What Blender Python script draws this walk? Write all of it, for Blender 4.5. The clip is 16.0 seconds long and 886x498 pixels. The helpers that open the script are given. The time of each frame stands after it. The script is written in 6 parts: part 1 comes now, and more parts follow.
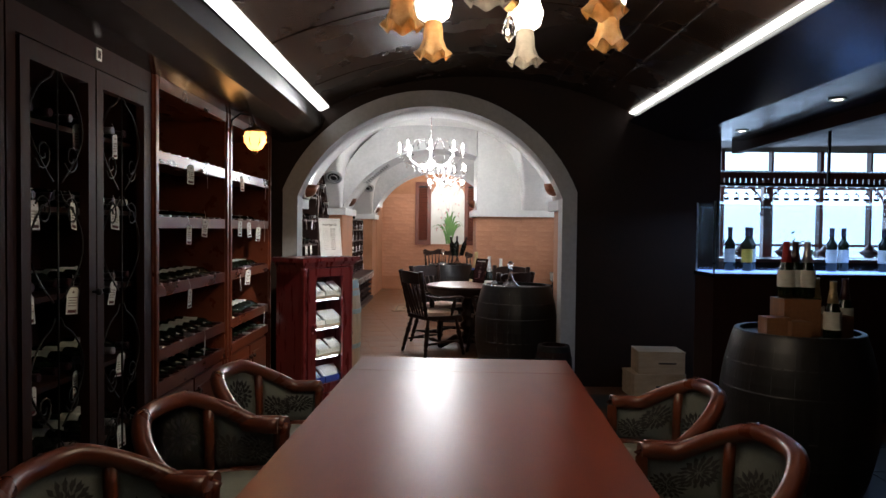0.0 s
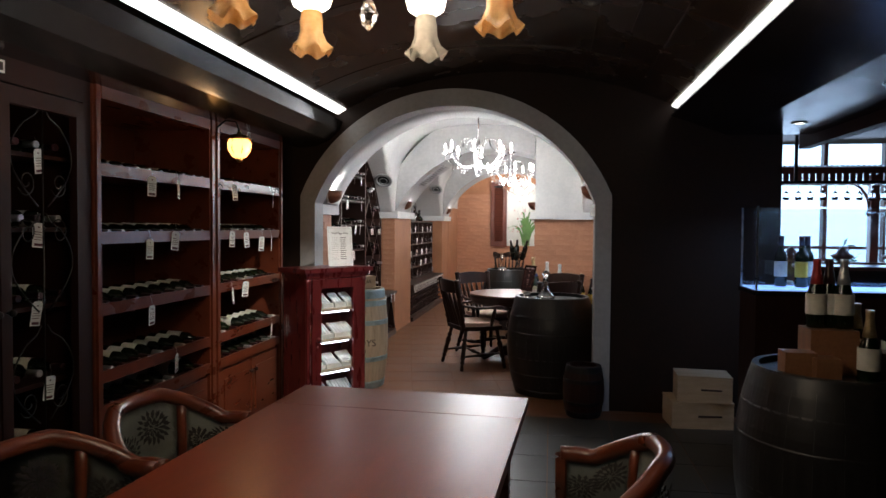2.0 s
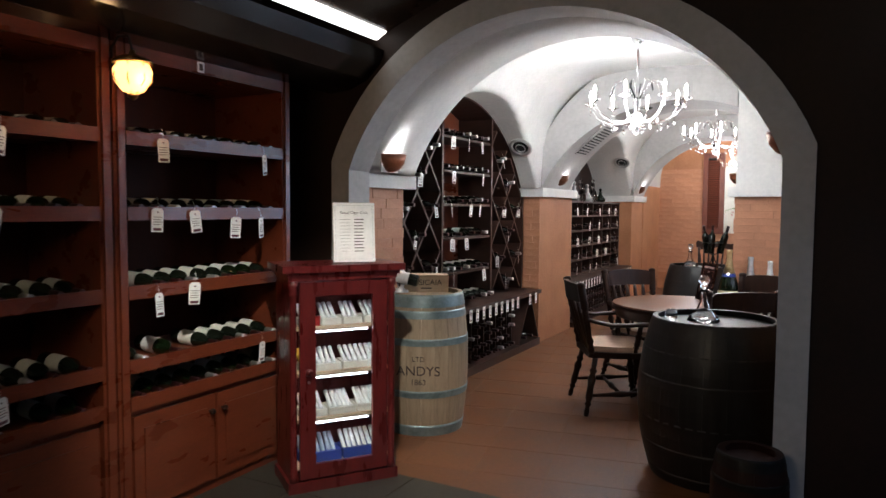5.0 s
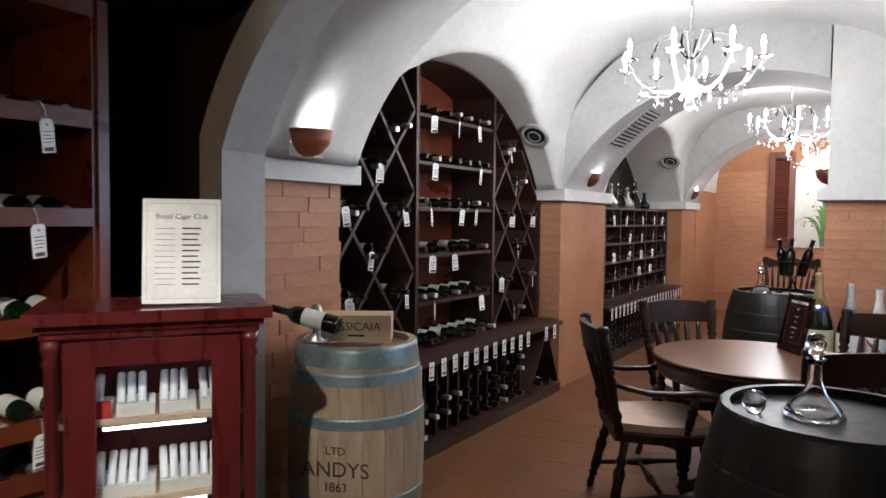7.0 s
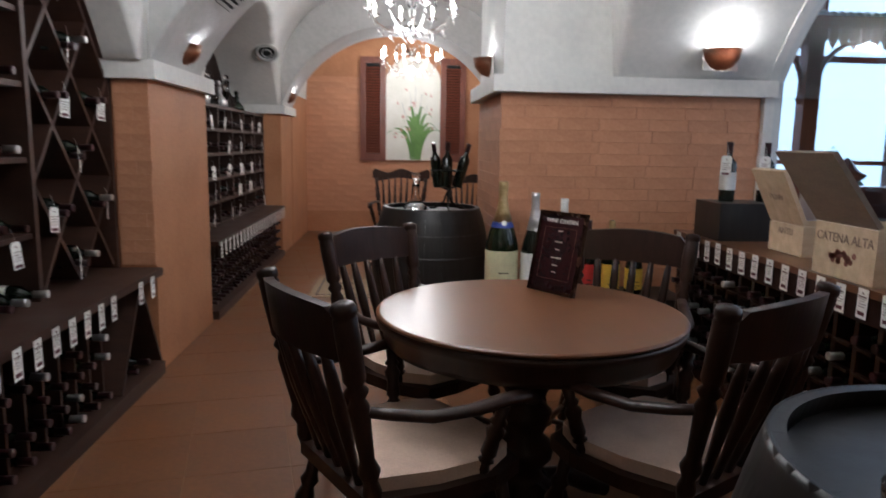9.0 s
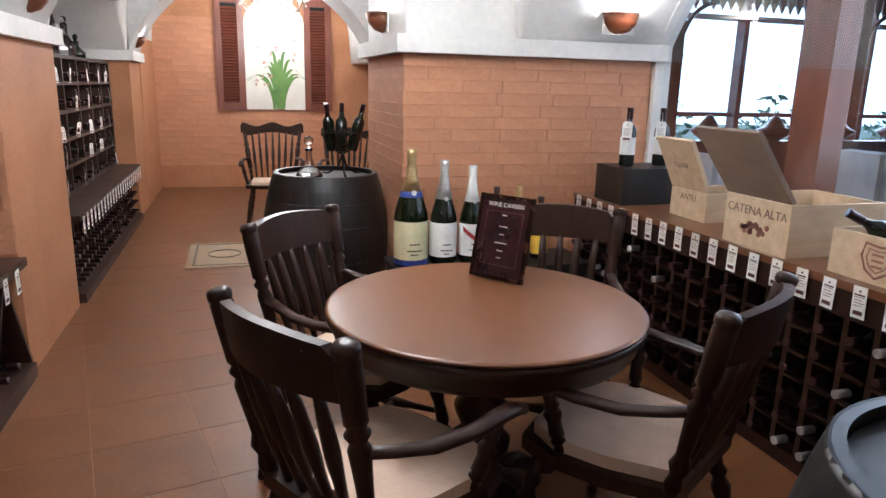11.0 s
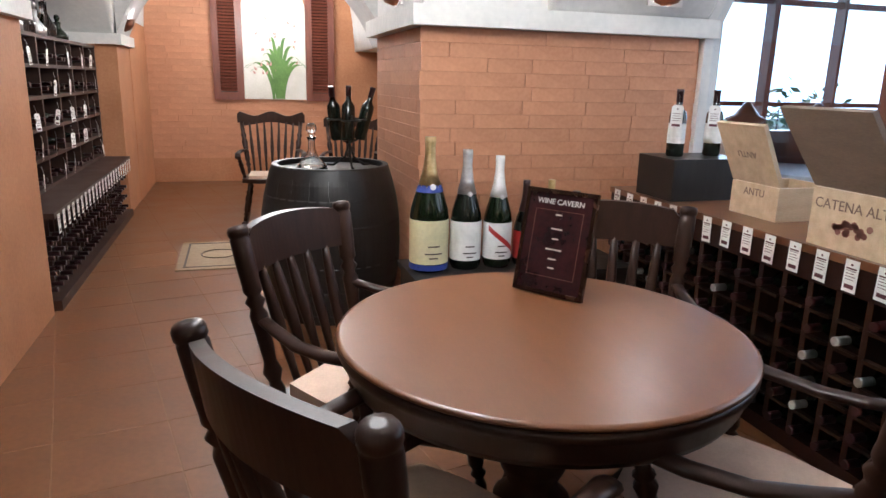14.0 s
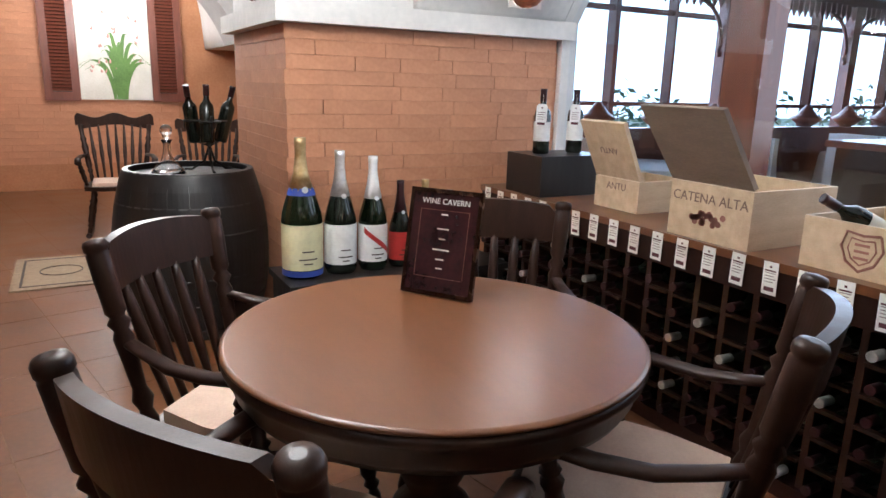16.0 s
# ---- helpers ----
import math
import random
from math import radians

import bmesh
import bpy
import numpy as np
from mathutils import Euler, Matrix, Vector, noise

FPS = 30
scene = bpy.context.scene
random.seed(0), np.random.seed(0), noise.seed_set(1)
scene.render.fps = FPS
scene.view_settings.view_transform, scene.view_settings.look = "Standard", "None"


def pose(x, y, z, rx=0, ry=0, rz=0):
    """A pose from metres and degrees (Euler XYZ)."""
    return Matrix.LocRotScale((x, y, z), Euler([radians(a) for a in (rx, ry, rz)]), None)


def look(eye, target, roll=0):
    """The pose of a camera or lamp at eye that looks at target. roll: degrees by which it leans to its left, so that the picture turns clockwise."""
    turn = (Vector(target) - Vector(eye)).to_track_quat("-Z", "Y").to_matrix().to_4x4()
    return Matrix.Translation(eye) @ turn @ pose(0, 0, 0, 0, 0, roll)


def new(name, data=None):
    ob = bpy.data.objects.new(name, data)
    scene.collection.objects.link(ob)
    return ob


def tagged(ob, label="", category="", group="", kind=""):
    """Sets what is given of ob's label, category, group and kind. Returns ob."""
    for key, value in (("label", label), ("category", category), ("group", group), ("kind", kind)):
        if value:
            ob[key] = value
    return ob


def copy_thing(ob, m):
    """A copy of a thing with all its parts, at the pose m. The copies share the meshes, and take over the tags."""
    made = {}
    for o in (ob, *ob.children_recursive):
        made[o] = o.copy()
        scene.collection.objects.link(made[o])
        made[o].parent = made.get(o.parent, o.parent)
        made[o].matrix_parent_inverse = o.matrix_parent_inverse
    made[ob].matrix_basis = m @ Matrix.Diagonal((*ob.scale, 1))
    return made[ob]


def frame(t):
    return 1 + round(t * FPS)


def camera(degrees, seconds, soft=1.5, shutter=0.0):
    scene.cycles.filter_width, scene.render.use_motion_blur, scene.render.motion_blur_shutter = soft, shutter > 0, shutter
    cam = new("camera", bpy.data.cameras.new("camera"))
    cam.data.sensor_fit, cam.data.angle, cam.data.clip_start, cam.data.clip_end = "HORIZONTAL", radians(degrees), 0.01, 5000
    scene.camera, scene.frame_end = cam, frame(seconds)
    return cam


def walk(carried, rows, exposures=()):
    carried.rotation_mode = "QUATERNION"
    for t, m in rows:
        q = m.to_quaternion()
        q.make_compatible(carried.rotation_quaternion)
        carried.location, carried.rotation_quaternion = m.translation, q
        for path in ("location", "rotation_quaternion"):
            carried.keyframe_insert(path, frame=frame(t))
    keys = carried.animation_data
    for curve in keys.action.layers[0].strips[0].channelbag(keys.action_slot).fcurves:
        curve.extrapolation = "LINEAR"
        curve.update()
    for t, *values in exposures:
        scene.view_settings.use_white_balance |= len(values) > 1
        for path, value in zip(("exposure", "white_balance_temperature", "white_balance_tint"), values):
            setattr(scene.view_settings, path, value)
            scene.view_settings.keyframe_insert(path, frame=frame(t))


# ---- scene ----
cam = camera(66.3, 16.0, shutter=0.3)
METRES, EYE, TILT, LEAN, TURN = 8.0, 1.39, 0.0, 0.0, 0.0
ROWS = [
    (0.0, 0.0, 0.0, 0.0, 0.02, -1.66, -0.63),
    (0.5, -0.0002, 0.003, 0.0079, -0.06, -1.79, -0.61),
    (1.0, 0.0257, 0.0084, 0.0084, 0.34, -1.83, -0.41),
    (1.5, 0.0618, 0.0242, 0.011, 4.1, -1.87, -0.42),
    (2.0, 0.0885, 0.0557, 0.0112, 9.1, -1.94, -0.43),
    (2.5, 0.1221, 0.0909, 0.0086, 12.45, -1.96, -0.36),
    (3.0, 0.1509, 0.1323, 0.0099, 17.86, -2.38, -0.33),
    (5.5, 0.1481, 0.3886, 0.0055, 29.69, -3.32, -0.42),
    (6.0, 0.1393, 0.4398, 0.0095, 30.57, -3.25, -0.44),
    (6.5, 0.1234, 0.4849, 0.0108, 32.35, -3.11, -0.54),
    (7.0, 0.1015, 0.5357, 0.0039, 32.85, -2.6, -0.67),
    (7.5, 0.0727, 0.5885, 0.0001, 31.33, -2.5, -0.84),
    (8.0, 0.043, 0.6424, -0.0038, 18.66, -2.32, -1.11),
    (8.5, 0.0171, 0.692, -0.0128, 5.56, -2.64, -1.05),
    (9.0, -0.0157, 0.7297, -0.0151, -3.83, -8.71, -1.04),
    (9.5, -0.0371, 0.7493, -0.009, -12.4, -11.44, -1.06),
    (12.0, -0.0527, 0.7666, 0.0023, -16.76, -13.93, -1.42),
    (12.5, -0.0409, 0.7853, -0.0019, -15.57, -14.05, -1.23),
    (13.0, -0.0311, 0.7968, -0.0073, -15.34, -14.0, -1.2),
    (13.5, -0.0351, 0.8066, -0.0092, -15.55, -13.94, -1.32),
    (14.0, -0.0475, 0.8181, -0.008, -16.47, -13.92, -1.34),
    (14.5, -0.0545, 0.8231, -0.0081, -19.97, -13.78, -1.32),
    (15.0, -0.0529, 0.8255, -0.008, -24.49, -13.72, -1.32),
    (15.5, -0.0525, 0.828, -0.0098, -27.15, -13.66, -1.45),
    (16.0, -0.0525, 0.8275, -0.0091, -28.31, -13.57, -1.53),
]
EXPOSURES = [(0.0, 0.05, 5700, 10), (3.0, 0.05, 5700, 10), (5.5, 0.25, 5650, 10), (7.5, 0.25, 5550, 10), (8.0, 0.1, 5550, 10), (8.5, -0.25, 5550, 10), (9.0, -0.2, 5600, 10), (9.7, 0.45, 5600, 10), (12.0, 0.75, 5650, 10), (16.0, 0.8, 5700, 10)]
walk(cam, [(t, pose(0, 0, EYE, TILT, LEAN, TURN) @ pose(METRES * x, METRES * y, METRES * z, 90 + pitch, roll, yaw)) for t, x, y, z, yaw, pitch, roll in ROWS], EXPOSURES)

# ---- world and large lights ----
world = bpy.data.worlds.new("world")
scene.world = world
world.use_nodes = True
wn = world.node_tree.nodes
sky = wn.new("ShaderNodeTexSky")
sky.sky_type, sky.sun_disc, sky.sun_elevation, sky.sun_rotation = "NISHITA", False, radians(50), radians(60)
world.node_tree.links.new(sky.outputs[0], wn["Background"].inputs[0])
wn["Background"].inputs[1].default_value = 0.15


def lamp(name, kind, m, power, colour, size=0.1, size_y=0.0, spread=180):
    data = bpy.data.lights.new(name, kind)
    data.energy, data.color = power, colour
    if kind == "AREA":
        data.shape, data.size, data.size_y = "RECTANGLE", size, size_y or size
        data.spread = radians(spread)
    elif kind == "SUN":
        data.angle = radians(0.5)
    else:
        data.shadow_soft_size = size
    ob = new(name, data)
    ob.matrix_world = m
    return ob


WARM, WHITE, DAY = (1.0, 0.72, 0.42), (1.0, 0.93, 0.84), (0.78, 0.88, 1.0)
lamp("sun", "SUN", look((20, 30, 30), (4, 9, 0)), 2.5, (1, 0.95, 0.88))
# daylight entering through the verandah windows and the open restaurant side
lamp("daylight_window", "AREA", look((6.0, 12.6, 1.9), (4.5, 6.0, 0.9)), 170, (0.62, 0.78, 1.0), 7.0, 2.0)
lamp("daylight_glass", "AREA", look((2.6, 8.0, 1.6), (0.0, 8.0, 0.6)), 16, (0.92, 0.95, 1.0), 2.4, 1.2)
# recessed ceiling spot of the first room, turned to the cabinet and shelves
spot = lamp("ceiling_spot_light", "SPOT", look((0.35, 3.75, 2.66), (-1.25, 5.6, 0.0)), 240, (1.0, 0.88, 0.7), 0.025)
spot.data.spot_size, spot.data.spot_blend = radians(47), 0.65
# cove strips in the first room
lamp("cove_strip_left", "AREA", look((-1.09, 2.9, 2.46), (-0.85, 2.9, 3.2)), 14, (1, 0.9, 0.75), 0.06, 6.0, 110)
lamp("cove_strip_right", "AREA", look((1.66, 2.9, 2.46), (1.42, 2.9, 3.2)), 14, (1, 0.9, 0.75), 0.06, 6.0, 110)


# ---- materials ----
def nodes_of(name):
    mat = bpy.data.materials.new(name)
    mat.use_nodes = True
    nt = mat.node_tree
    return mat, nt, nt.nodes["Principled BSDF"]


def surface(name, dark, light, rough=0.5, scale=6.0, stretch=(1, 1, 1), metal=0.0, bump=0.15, fine=60.0, coat=0.0, vary=0.0, rough_vary=0.12, spec=0.5):
    """Two scales of noise between two colours, with fine relief; vary: brightness shift from object to object."""
    mat, nt, bsdf = nodes_of(name)
    tc, mp = nt.nodes.new("ShaderNodeTexCoord"), nt.nodes.new("ShaderNodeMapping")
    mp.inputs["Scale"].default_value = stretch
    nt.links.new(tc.outputs["Object"], mp.inputs[0])
    big, small = nt.nodes.new("ShaderNodeTexNoise"), nt.nodes.new("ShaderNodeTexNoise")
    for n, s, d in ((big, scale, 4), (small, fine, 3)):
        n.inputs["Scale"].default_value, n.inputs["Detail"].default_value = s, d
        nt.links.new(mp.outputs[0], n.inputs["Vector"])
    mix = nt.nodes.new("ShaderNodeMath")
    mix.operation = "MULTIPLY_ADD"
    mix.inputs[1].default_value = 0.35
    nt.links.new(small.outputs[0], mix.inputs[0])
    half = nt.nodes.new("ShaderNodeMath")
    half.operation = "MULTIPLY"
    half.inputs[1].default_value = 0.65
    nt.links.new(big.outputs[0], half.inputs[0])
    nt.links.new(half.outputs[0], mix.inputs[2])
    ramp = nt.nodes.new("ShaderNodeValToRGB")
    ramp.color_ramp.elements[0].position, ramp.color_ramp.elements[1].position = 0.32, 0.68
    ramp.color_ramp.elements[0].color, ramp.color_ramp.elements[1].color = (*dark, 1), (*light, 1)
    nt.links.new(mix.outputs[0], ramp.inputs[0])
    colour = ramp.outputs[0]
    if vary:
        info, hsv, rng = nt.nodes.new("ShaderNodeObjectInfo"), nt.nodes.new("ShaderNodeHueSaturation"), nt.nodes.new("ShaderNodeMapRange")
        rng.inputs["To Min"].default_value, rng.inputs["To Max"].default_value = 1 - vary, 1 + vary
        nt.links.new(info.outputs["Random"], rng.inputs[0])
        nt.links.new(rng.outputs[0], hsv.inputs["Value"])
        nt.links.new(colour, hsv.inputs["Color"])
        colour = hsv.outputs[0]
    nt.links.new(colour, bsdf.inputs["Base Color"])
    rr = nt.nodes.new("ShaderNodeMapRange")
    rr.inputs["To Min"].default_value, rr.inputs["To Max"].default_value = max(0.02, rough - rough_vary), min(1, rough + rough_vary)
    nt.links.new(big.outputs[0], rr.inputs[0])
    nt.links.new(rr.outputs[0], bsdf.inputs["Roughness"])
    bsdf.inputs["Metallic"].default_value = metal
    bsdf.inputs["Coat Weight"].default_value = coat
    bsdf.inputs["Coat Roughness"].default_value = 0.12
    bsdf.inputs["Specular IOR Level"].default_value = spec
    if bump:
        b = nt.nodes.new("ShaderNodeBump")
        b.inputs["Strength"].default_value, b.inputs["Distance"].default_value = bump, 0.004
        nt.links.new(mix.outputs[0], b.inputs["Height"])
        nt.links.new(b.outputs[0], bsdf.inputs["Normal"])
    return mat


def plain(name, colour, rough=0.5, metal=0.0, coat=0.0):
    return surface(name, tuple(c * 0.85 for c in colour), tuple(min(1, c * 1.1) for c in colour), rough, 8, metal=metal, bump=0.05, coat=coat)


def glowing(name, colour, power):
    mat, nt, bsdf = nodes_of(name)
    bsdf.inputs["Base Color"].default_value = (*colour, 1)
    bsdf.inputs["Emission Color"].default_value = (*colour, 1)
    bsdf.inputs["Emission Strength"].default_value = power
    return mat


def clear(name, colour=(1, 1, 1), rough=0.02, ior=1.45):
    mat, nt, bsdf = nodes_of(name)
    bsdf.inputs["Base Color"].default_value = (*colour, 1)
    bsdf.inputs["Roughness"].default_value = rough
    bsdf.inputs["IOR"].default_value = ior
    bsdf.inputs["Transmission Weight"].default_value = 1
    return mat


def pane_glass(name, tint=(1, 1, 1)):
    """Thin sheet: see-through, with a glossy film that grows towards grazing angles."""
    mat, nt, bsdf = nodes_of(name)
    tr, gl, lw, pw, ma, mx = (nt.nodes.new("ShaderNode" + k) for k in ("BsdfTransparent", "BsdfGlossy", "LayerWeight", "Math", "Math", "MixShader"))
    tr.inputs[0].default_value = (*tint, 1)
    gl.inputs["Roughness"].default_value = 0.02
    lw.inputs[0].default_value = 0.5
    pw.operation, ma.operation = "POWER", "MULTIPLY_ADD"
    pw.inputs[1].default_value, ma.inputs[1].default_value, ma.inputs[2].default_value = 4.0, 0.5, 0.06
    for a, b in ((lw.outputs["Facing"], pw.inputs[0]), (pw.outputs[0], ma.inputs[0]), (ma.outputs[0], mx.inputs[0]), (tr.outputs[0], mx.inputs[1]), (gl.outputs[0], mx.inputs[2]), (mx.outputs[0], nt.nodes["Material Output"].inputs[0])):
        nt.links.new(a, b)
    return mat


PLASTER = surface("white_plaster", (0.62, 0.62, 0.6), (0.78, 0.77, 0.74), 0.75, 2.5, bump=0.35, fine=30)
GREY_PLASTER = surface("grey_plaster", (0.4, 0.4, 0.39), (0.55, 0.54, 0.53), 0.7, 2.0, bump=0.4, fine=25)
BRICK = surface("terracotta_brick", (0.42, 0.185, 0.095), (0.57, 0.285, 0.16), 0.6, 5, bump=0.3, fine=60, vary=0.07)
ORANGE_WALL = surface("orange_render", (0.36, 0.15, 0.065), (0.5, 0.24, 0.12), 0.65, 3.0, bump=0.3, fine=45)
MORTAR = surface("mortar", (0.33, 0.15, 0.08), (0.45, 0.22, 0.125), 0.9, 20, bump=0.3)
FLOOR_TILE = surface("terracotta_tile", (0.13, 0.049, 0.018), (0.205, 0.081, 0.03), 0.42, 4, bump=0.15, fine=40, vary=0.07)
GROUT = surface("pale_grout", (0.2, 0.11, 0.065), (0.28, 0.165, 0.1), 0.9, 20)
DARK_FLOOR = surface("dark_stone_floor", (0.026, 0.024, 0.019), (0.055, 0.051, 0.04), 0.4, 3, fine=30)
MAHOGANY = surface("red_mahogany", (0.095, 0.02, 0.008), (0.165, 0.04, 0.016), 0.3, 3, (3, 1, 3), bump=0.05, fine=40, coat=0.15)
# duller mahogany, its colour darkened for the shade deep in the shelves
SHELF_BACK_SHADED = surface("shaded_shelf_back", (0.05, 0.012, 0.005), (0.085, 0.022, 0.009), 0.65, 4, (1, 3, 1), bump=0.05, spec=0.2)
MAHOGANY_DARK = surface("dark_mahogany", (0.015, 0.0045, 0.003), (0.03, 0.009, 0.005), 0.55, 5, (6, 6, 1), bump=0.1, fine=50, coat=0.0, spec=0.25)
CHERRY = surface("cherry_lacquer", (0.06, 0.007, 0.007), (0.12, 0.014, 0.013), 0.3, 4, (6, 6, 1), bump=0.06, coat=0.3)
RACK_WOOD = surface("walnut_rack", (0.026, 0.0105, 0.0065), (0.055, 0.023, 0.014), 0.5, 5, (1, 1, 5), bump=0.12, fine=60)
CHAIR_WOOD = surface("dark_oak", (0.016, 0.0075, 0.005), (0.038, 0.016, 0.01), 0.36, 6, (5, 5, 1), bump=0.1, fine=60, coat=0.05, spec=0.28)
TABLE_TOP = surface("polished_table", (0.13, 0.05, 0.019), (0.165, 0.063, 0.024), 0.3, 3, (5, 1, 1), bump=0, fine=50, coat=0.0, rough_vary=0.0, spec=0.55)
TABLE_RED = surface("long_table_top", (0.16, 0.029, 0.011), (0.21, 0.04, 0.014), 0.31, 3, (5, 1, 1), bump=0, fine=50, coat=0.0, rough_vary=0.0, spec=0.45)
BLACK_WOOD = surface("black_stained_oak", (0.008, 0.007, 0.007), (0.02, 0.018, 0.017), 0.4, 5, (6, 6, 0.6), bump=0.12, fine=50)
BLACK_GLOSS = surface("black_lacquer", (0.006, 0.005, 0.005), (0.016, 0.012, 0.01), 0.22, 3, bump=0.06)
DARK_WALL = surface("dark_brown_wall", (0.013, 0.006, 0.0035), (0.026, 0.0115, 0.0065), 0.65, 3, bump=0.25, fine=40, spec=0.3)
CEILING_WOOD = surface("ceiling_panel", (0.03, 0.017, 0.01), (0.05, 0.027, 0.016), 0.26, 2, (1, 1, 1), bump=0.03, fine=30)
OAK = surface("pale_oak_stave", (0.25, 0.18, 0.11), (0.42, 0.32, 0.21), 0.6, 6, (6, 6, 0.7), bump=0.3, fine=70)
HOOP = surface("galvanised_hoop", (0.16, 0.21, 0.21), (0.3, 0.37, 0.37), 0.45, 14, metal=0.6, bump=0.2)
PINE = surface("pine_crate", (0.5, 0.36, 0.22), (0.68, 0.53, 0.36), 0.6, 5, (1, 5, 5), bump=0.15, fine=60)
# the crate pine again, with the shade on an overhanging lid put into its colour
PINE_SHADED = surface("pine_crate_shaded", (0.2, 0.15, 0.11), (0.3, 0.22, 0.16), 0.6, 5, (5, 1, 1), bump=0.15)
BOTTLE_GLASS = surface("bottle_glass", (0.004, 0.006, 0.004), (0.012, 0.016, 0.01), 0.1, 6, bump=0)
GREEN_GLASS = surface("green_bottle_glass", (0.004, 0.008, 0.003), (0.008, 0.015, 0.005), 0.09, 6, bump=0)
LABEL = plain("cream_label", (0.72, 0.7, 0.62), 0.6)
LABEL_CREAM = plain("yellow_cream_label", (0.74, 0.69, 0.42), 0.6)
TAG = plain("white_tag", (0.82, 0.82, 0.8), 0.6)
TAG_DARK = plain("tag_print", (0.1, 0.02, 0.03), 0.6)
INK = plain("dark_ink", (0.05, 0.03, 0.025), 0.6)
CRATE_PRINT = plain("faded_crate_print", (0.2, 0.13, 0.1), 0.7)
GRAPE_PRINT = plain("red_brown_print", (0.32, 0.14, 0.11), 0.7)
CAPSULE = plain("dark_capsule", (0.03, 0.008, 0.01), 0.3)
FOIL_GOLD = surface("gold_foil", (0.5, 0.36, 0.15), (0.7, 0.55, 0.3), 0.35, 30, metal=0.8, bump=0.4)
FOIL_SILVER = surface("silver_foil", (0.55, 0.55, 0.55), (0.8, 0.8, 0.8), 0.35, 30, metal=0.7, bump=0.4)
BLUE = plain("blue_paper", (0.03, 0.06, 0.3), 0.5)
RED = plain("red_paper", (0.45, 0.03, 0.025), 0.5)
YELLOW = plain("yellow_paper", (0.75, 0.5, 0.06), 0.5)
CUSHION = surface("cream_seat_pad", (0.6, 0.43, 0.33), (0.75, 0.57, 0.45), 0.9, 12, bump=0.4, fine=160)
DAMASK = surface("grey_green_damask", (0.2, 0.215, 0.185), (0.31, 0.325, 0.285), 0.75, 10, bump=0.3, fine=200)
DAMASK_DARK = surface("damask_motif", (0.016, 0.014, 0.012), (0.035, 0.03, 0.026), 0.8, 20, bump=0.3, fine=200)
IRON = surface("black_iron", (0.01, 0.01, 0.01), (0.03, 0.028, 0.026), 0.45, 20, metal=0.7, bump=0.2)
BRASS = surface("aged_brass", (0.25, 0.15, 0.05), (0.5, 0.33, 0.14), 0.3, 20, metal=1.0, bump=0.1)
CHROME = surface("grey_metal", (0.4, 0.4, 0.4), (0.6, 0.6, 0.6), 0.3, 20, metal=1, bump=0.05)
BRONZE = surface("dark_bronze", (0.05, 0.025, 0.015), (0.12, 0.06, 0.035), 0.25, 20, metal=0.9, bump=0.05)
COPPER = surface("copper_lamp_bowl", (0.13, 0.065, 0.04), (0.22, 0.11, 0.07), 0.35, 8, metal=0.6, bump=0.1)
CRYSTAL = clear("crystal", (1, 1, 1), 0.03)
PANE = pane_glass("pane_glass", (0.96, 0.98, 1.0))
MILK_GLOW = glowing("lit_milk_glass", (1.0, 0.86, 0.62), 9)
BULB = glowing("lit_candle_bulb", (1.0, 0.9, 0.72), 55)
COVE_GLOW = glowing("cove_diffuser", (1.0, 0.92, 0.78), 2.6)
AMBER_GLOW = glowing("lit_amber_glass", (1.0, 0.42, 0.1), 4)
AMBER_GLASS = surface("amber_tulip_glass", (0.6, 0.34, 0.12), (0.85, 0.6, 0.3), 0.2, 8, bump=0.2)
CLOUD_GLASS = surface("cloudy_tulip_glass", (0.45, 0.42, 0.38), (0.7, 0.66, 0.6), 0.15, 8, bump=0.2)
CASE_GLOW = glowing("cabinet_lamp", (0.95, 0.96, 1.0), 9)
LEAF = surface("painted_leaf_green", (0.06, 0.14, 0.03), (0.16, 0.3, 0.07), 0.6, 6, bump=0.05)
BUD = plain("painted_bud_pink", (0.55, 0.3, 0.26), 0.6)
CANVAS = surface("pale_canvas", (0.62, 0.6, 0.52), (0.78, 0.76, 0.7), 0.7, 5, bump=0.1)
CLOTH = surface("white_cloth", (0.7, 0.7, 0.7), (0.85, 0.85, 0.84), 0.85, 6, bump=0.2)
SIGN_DARK = surface("dark_sign_print", (0.012, 0.006, 0.007), (0.05, 0.014, 0.015), 0.2, 9, bump=0)
VENT_GREY = plain("vent_grey", (0.45, 0.45, 0.44), 0.5)
DARK_GAP = plain("dark_gap", (0.012, 0.012, 0.012), 0.8)
REDBROWN = surface("red_brown_timber", (0.11, 0.03, 0.018), (0.2, 0.06, 0.035), 0.38, 5, (6, 6, 1), bump=0.1, coat=0.2)
TIN = surface("corrugated_tin", (0.35, 0.42, 0.5), (0.55, 0.62, 0.7), 0.4, 6, metal=0.3)
SHRUB = surface("shrub_leaf", (0.03, 0.07, 0.03), (0.08, 0.15, 0.06), 0.6, 8, bump=0.2)
MAT_RUG = surface("door_mat", (0.28, 0.2, 0.13), (0.4, 0.3, 0.2), 0.95, 30, bump=0.5, fine=120)


# ---- mesh helpers ----
def box(bm, x0, x1, y0, y1, z0, z1):
    v = [bm.verts.new((x, y, z)) for z in (z0, z1) for y in (y0, y1) for x in (x0, x1)]
    for f in ((0, 2, 3, 1), (4, 5, 7, 6), (0, 1, 5, 4), (2, 6, 7, 3), (0, 4, 6, 2), (1, 3, 7, 5)):
        bm.faces.new([v[i] for i in f])
    return v


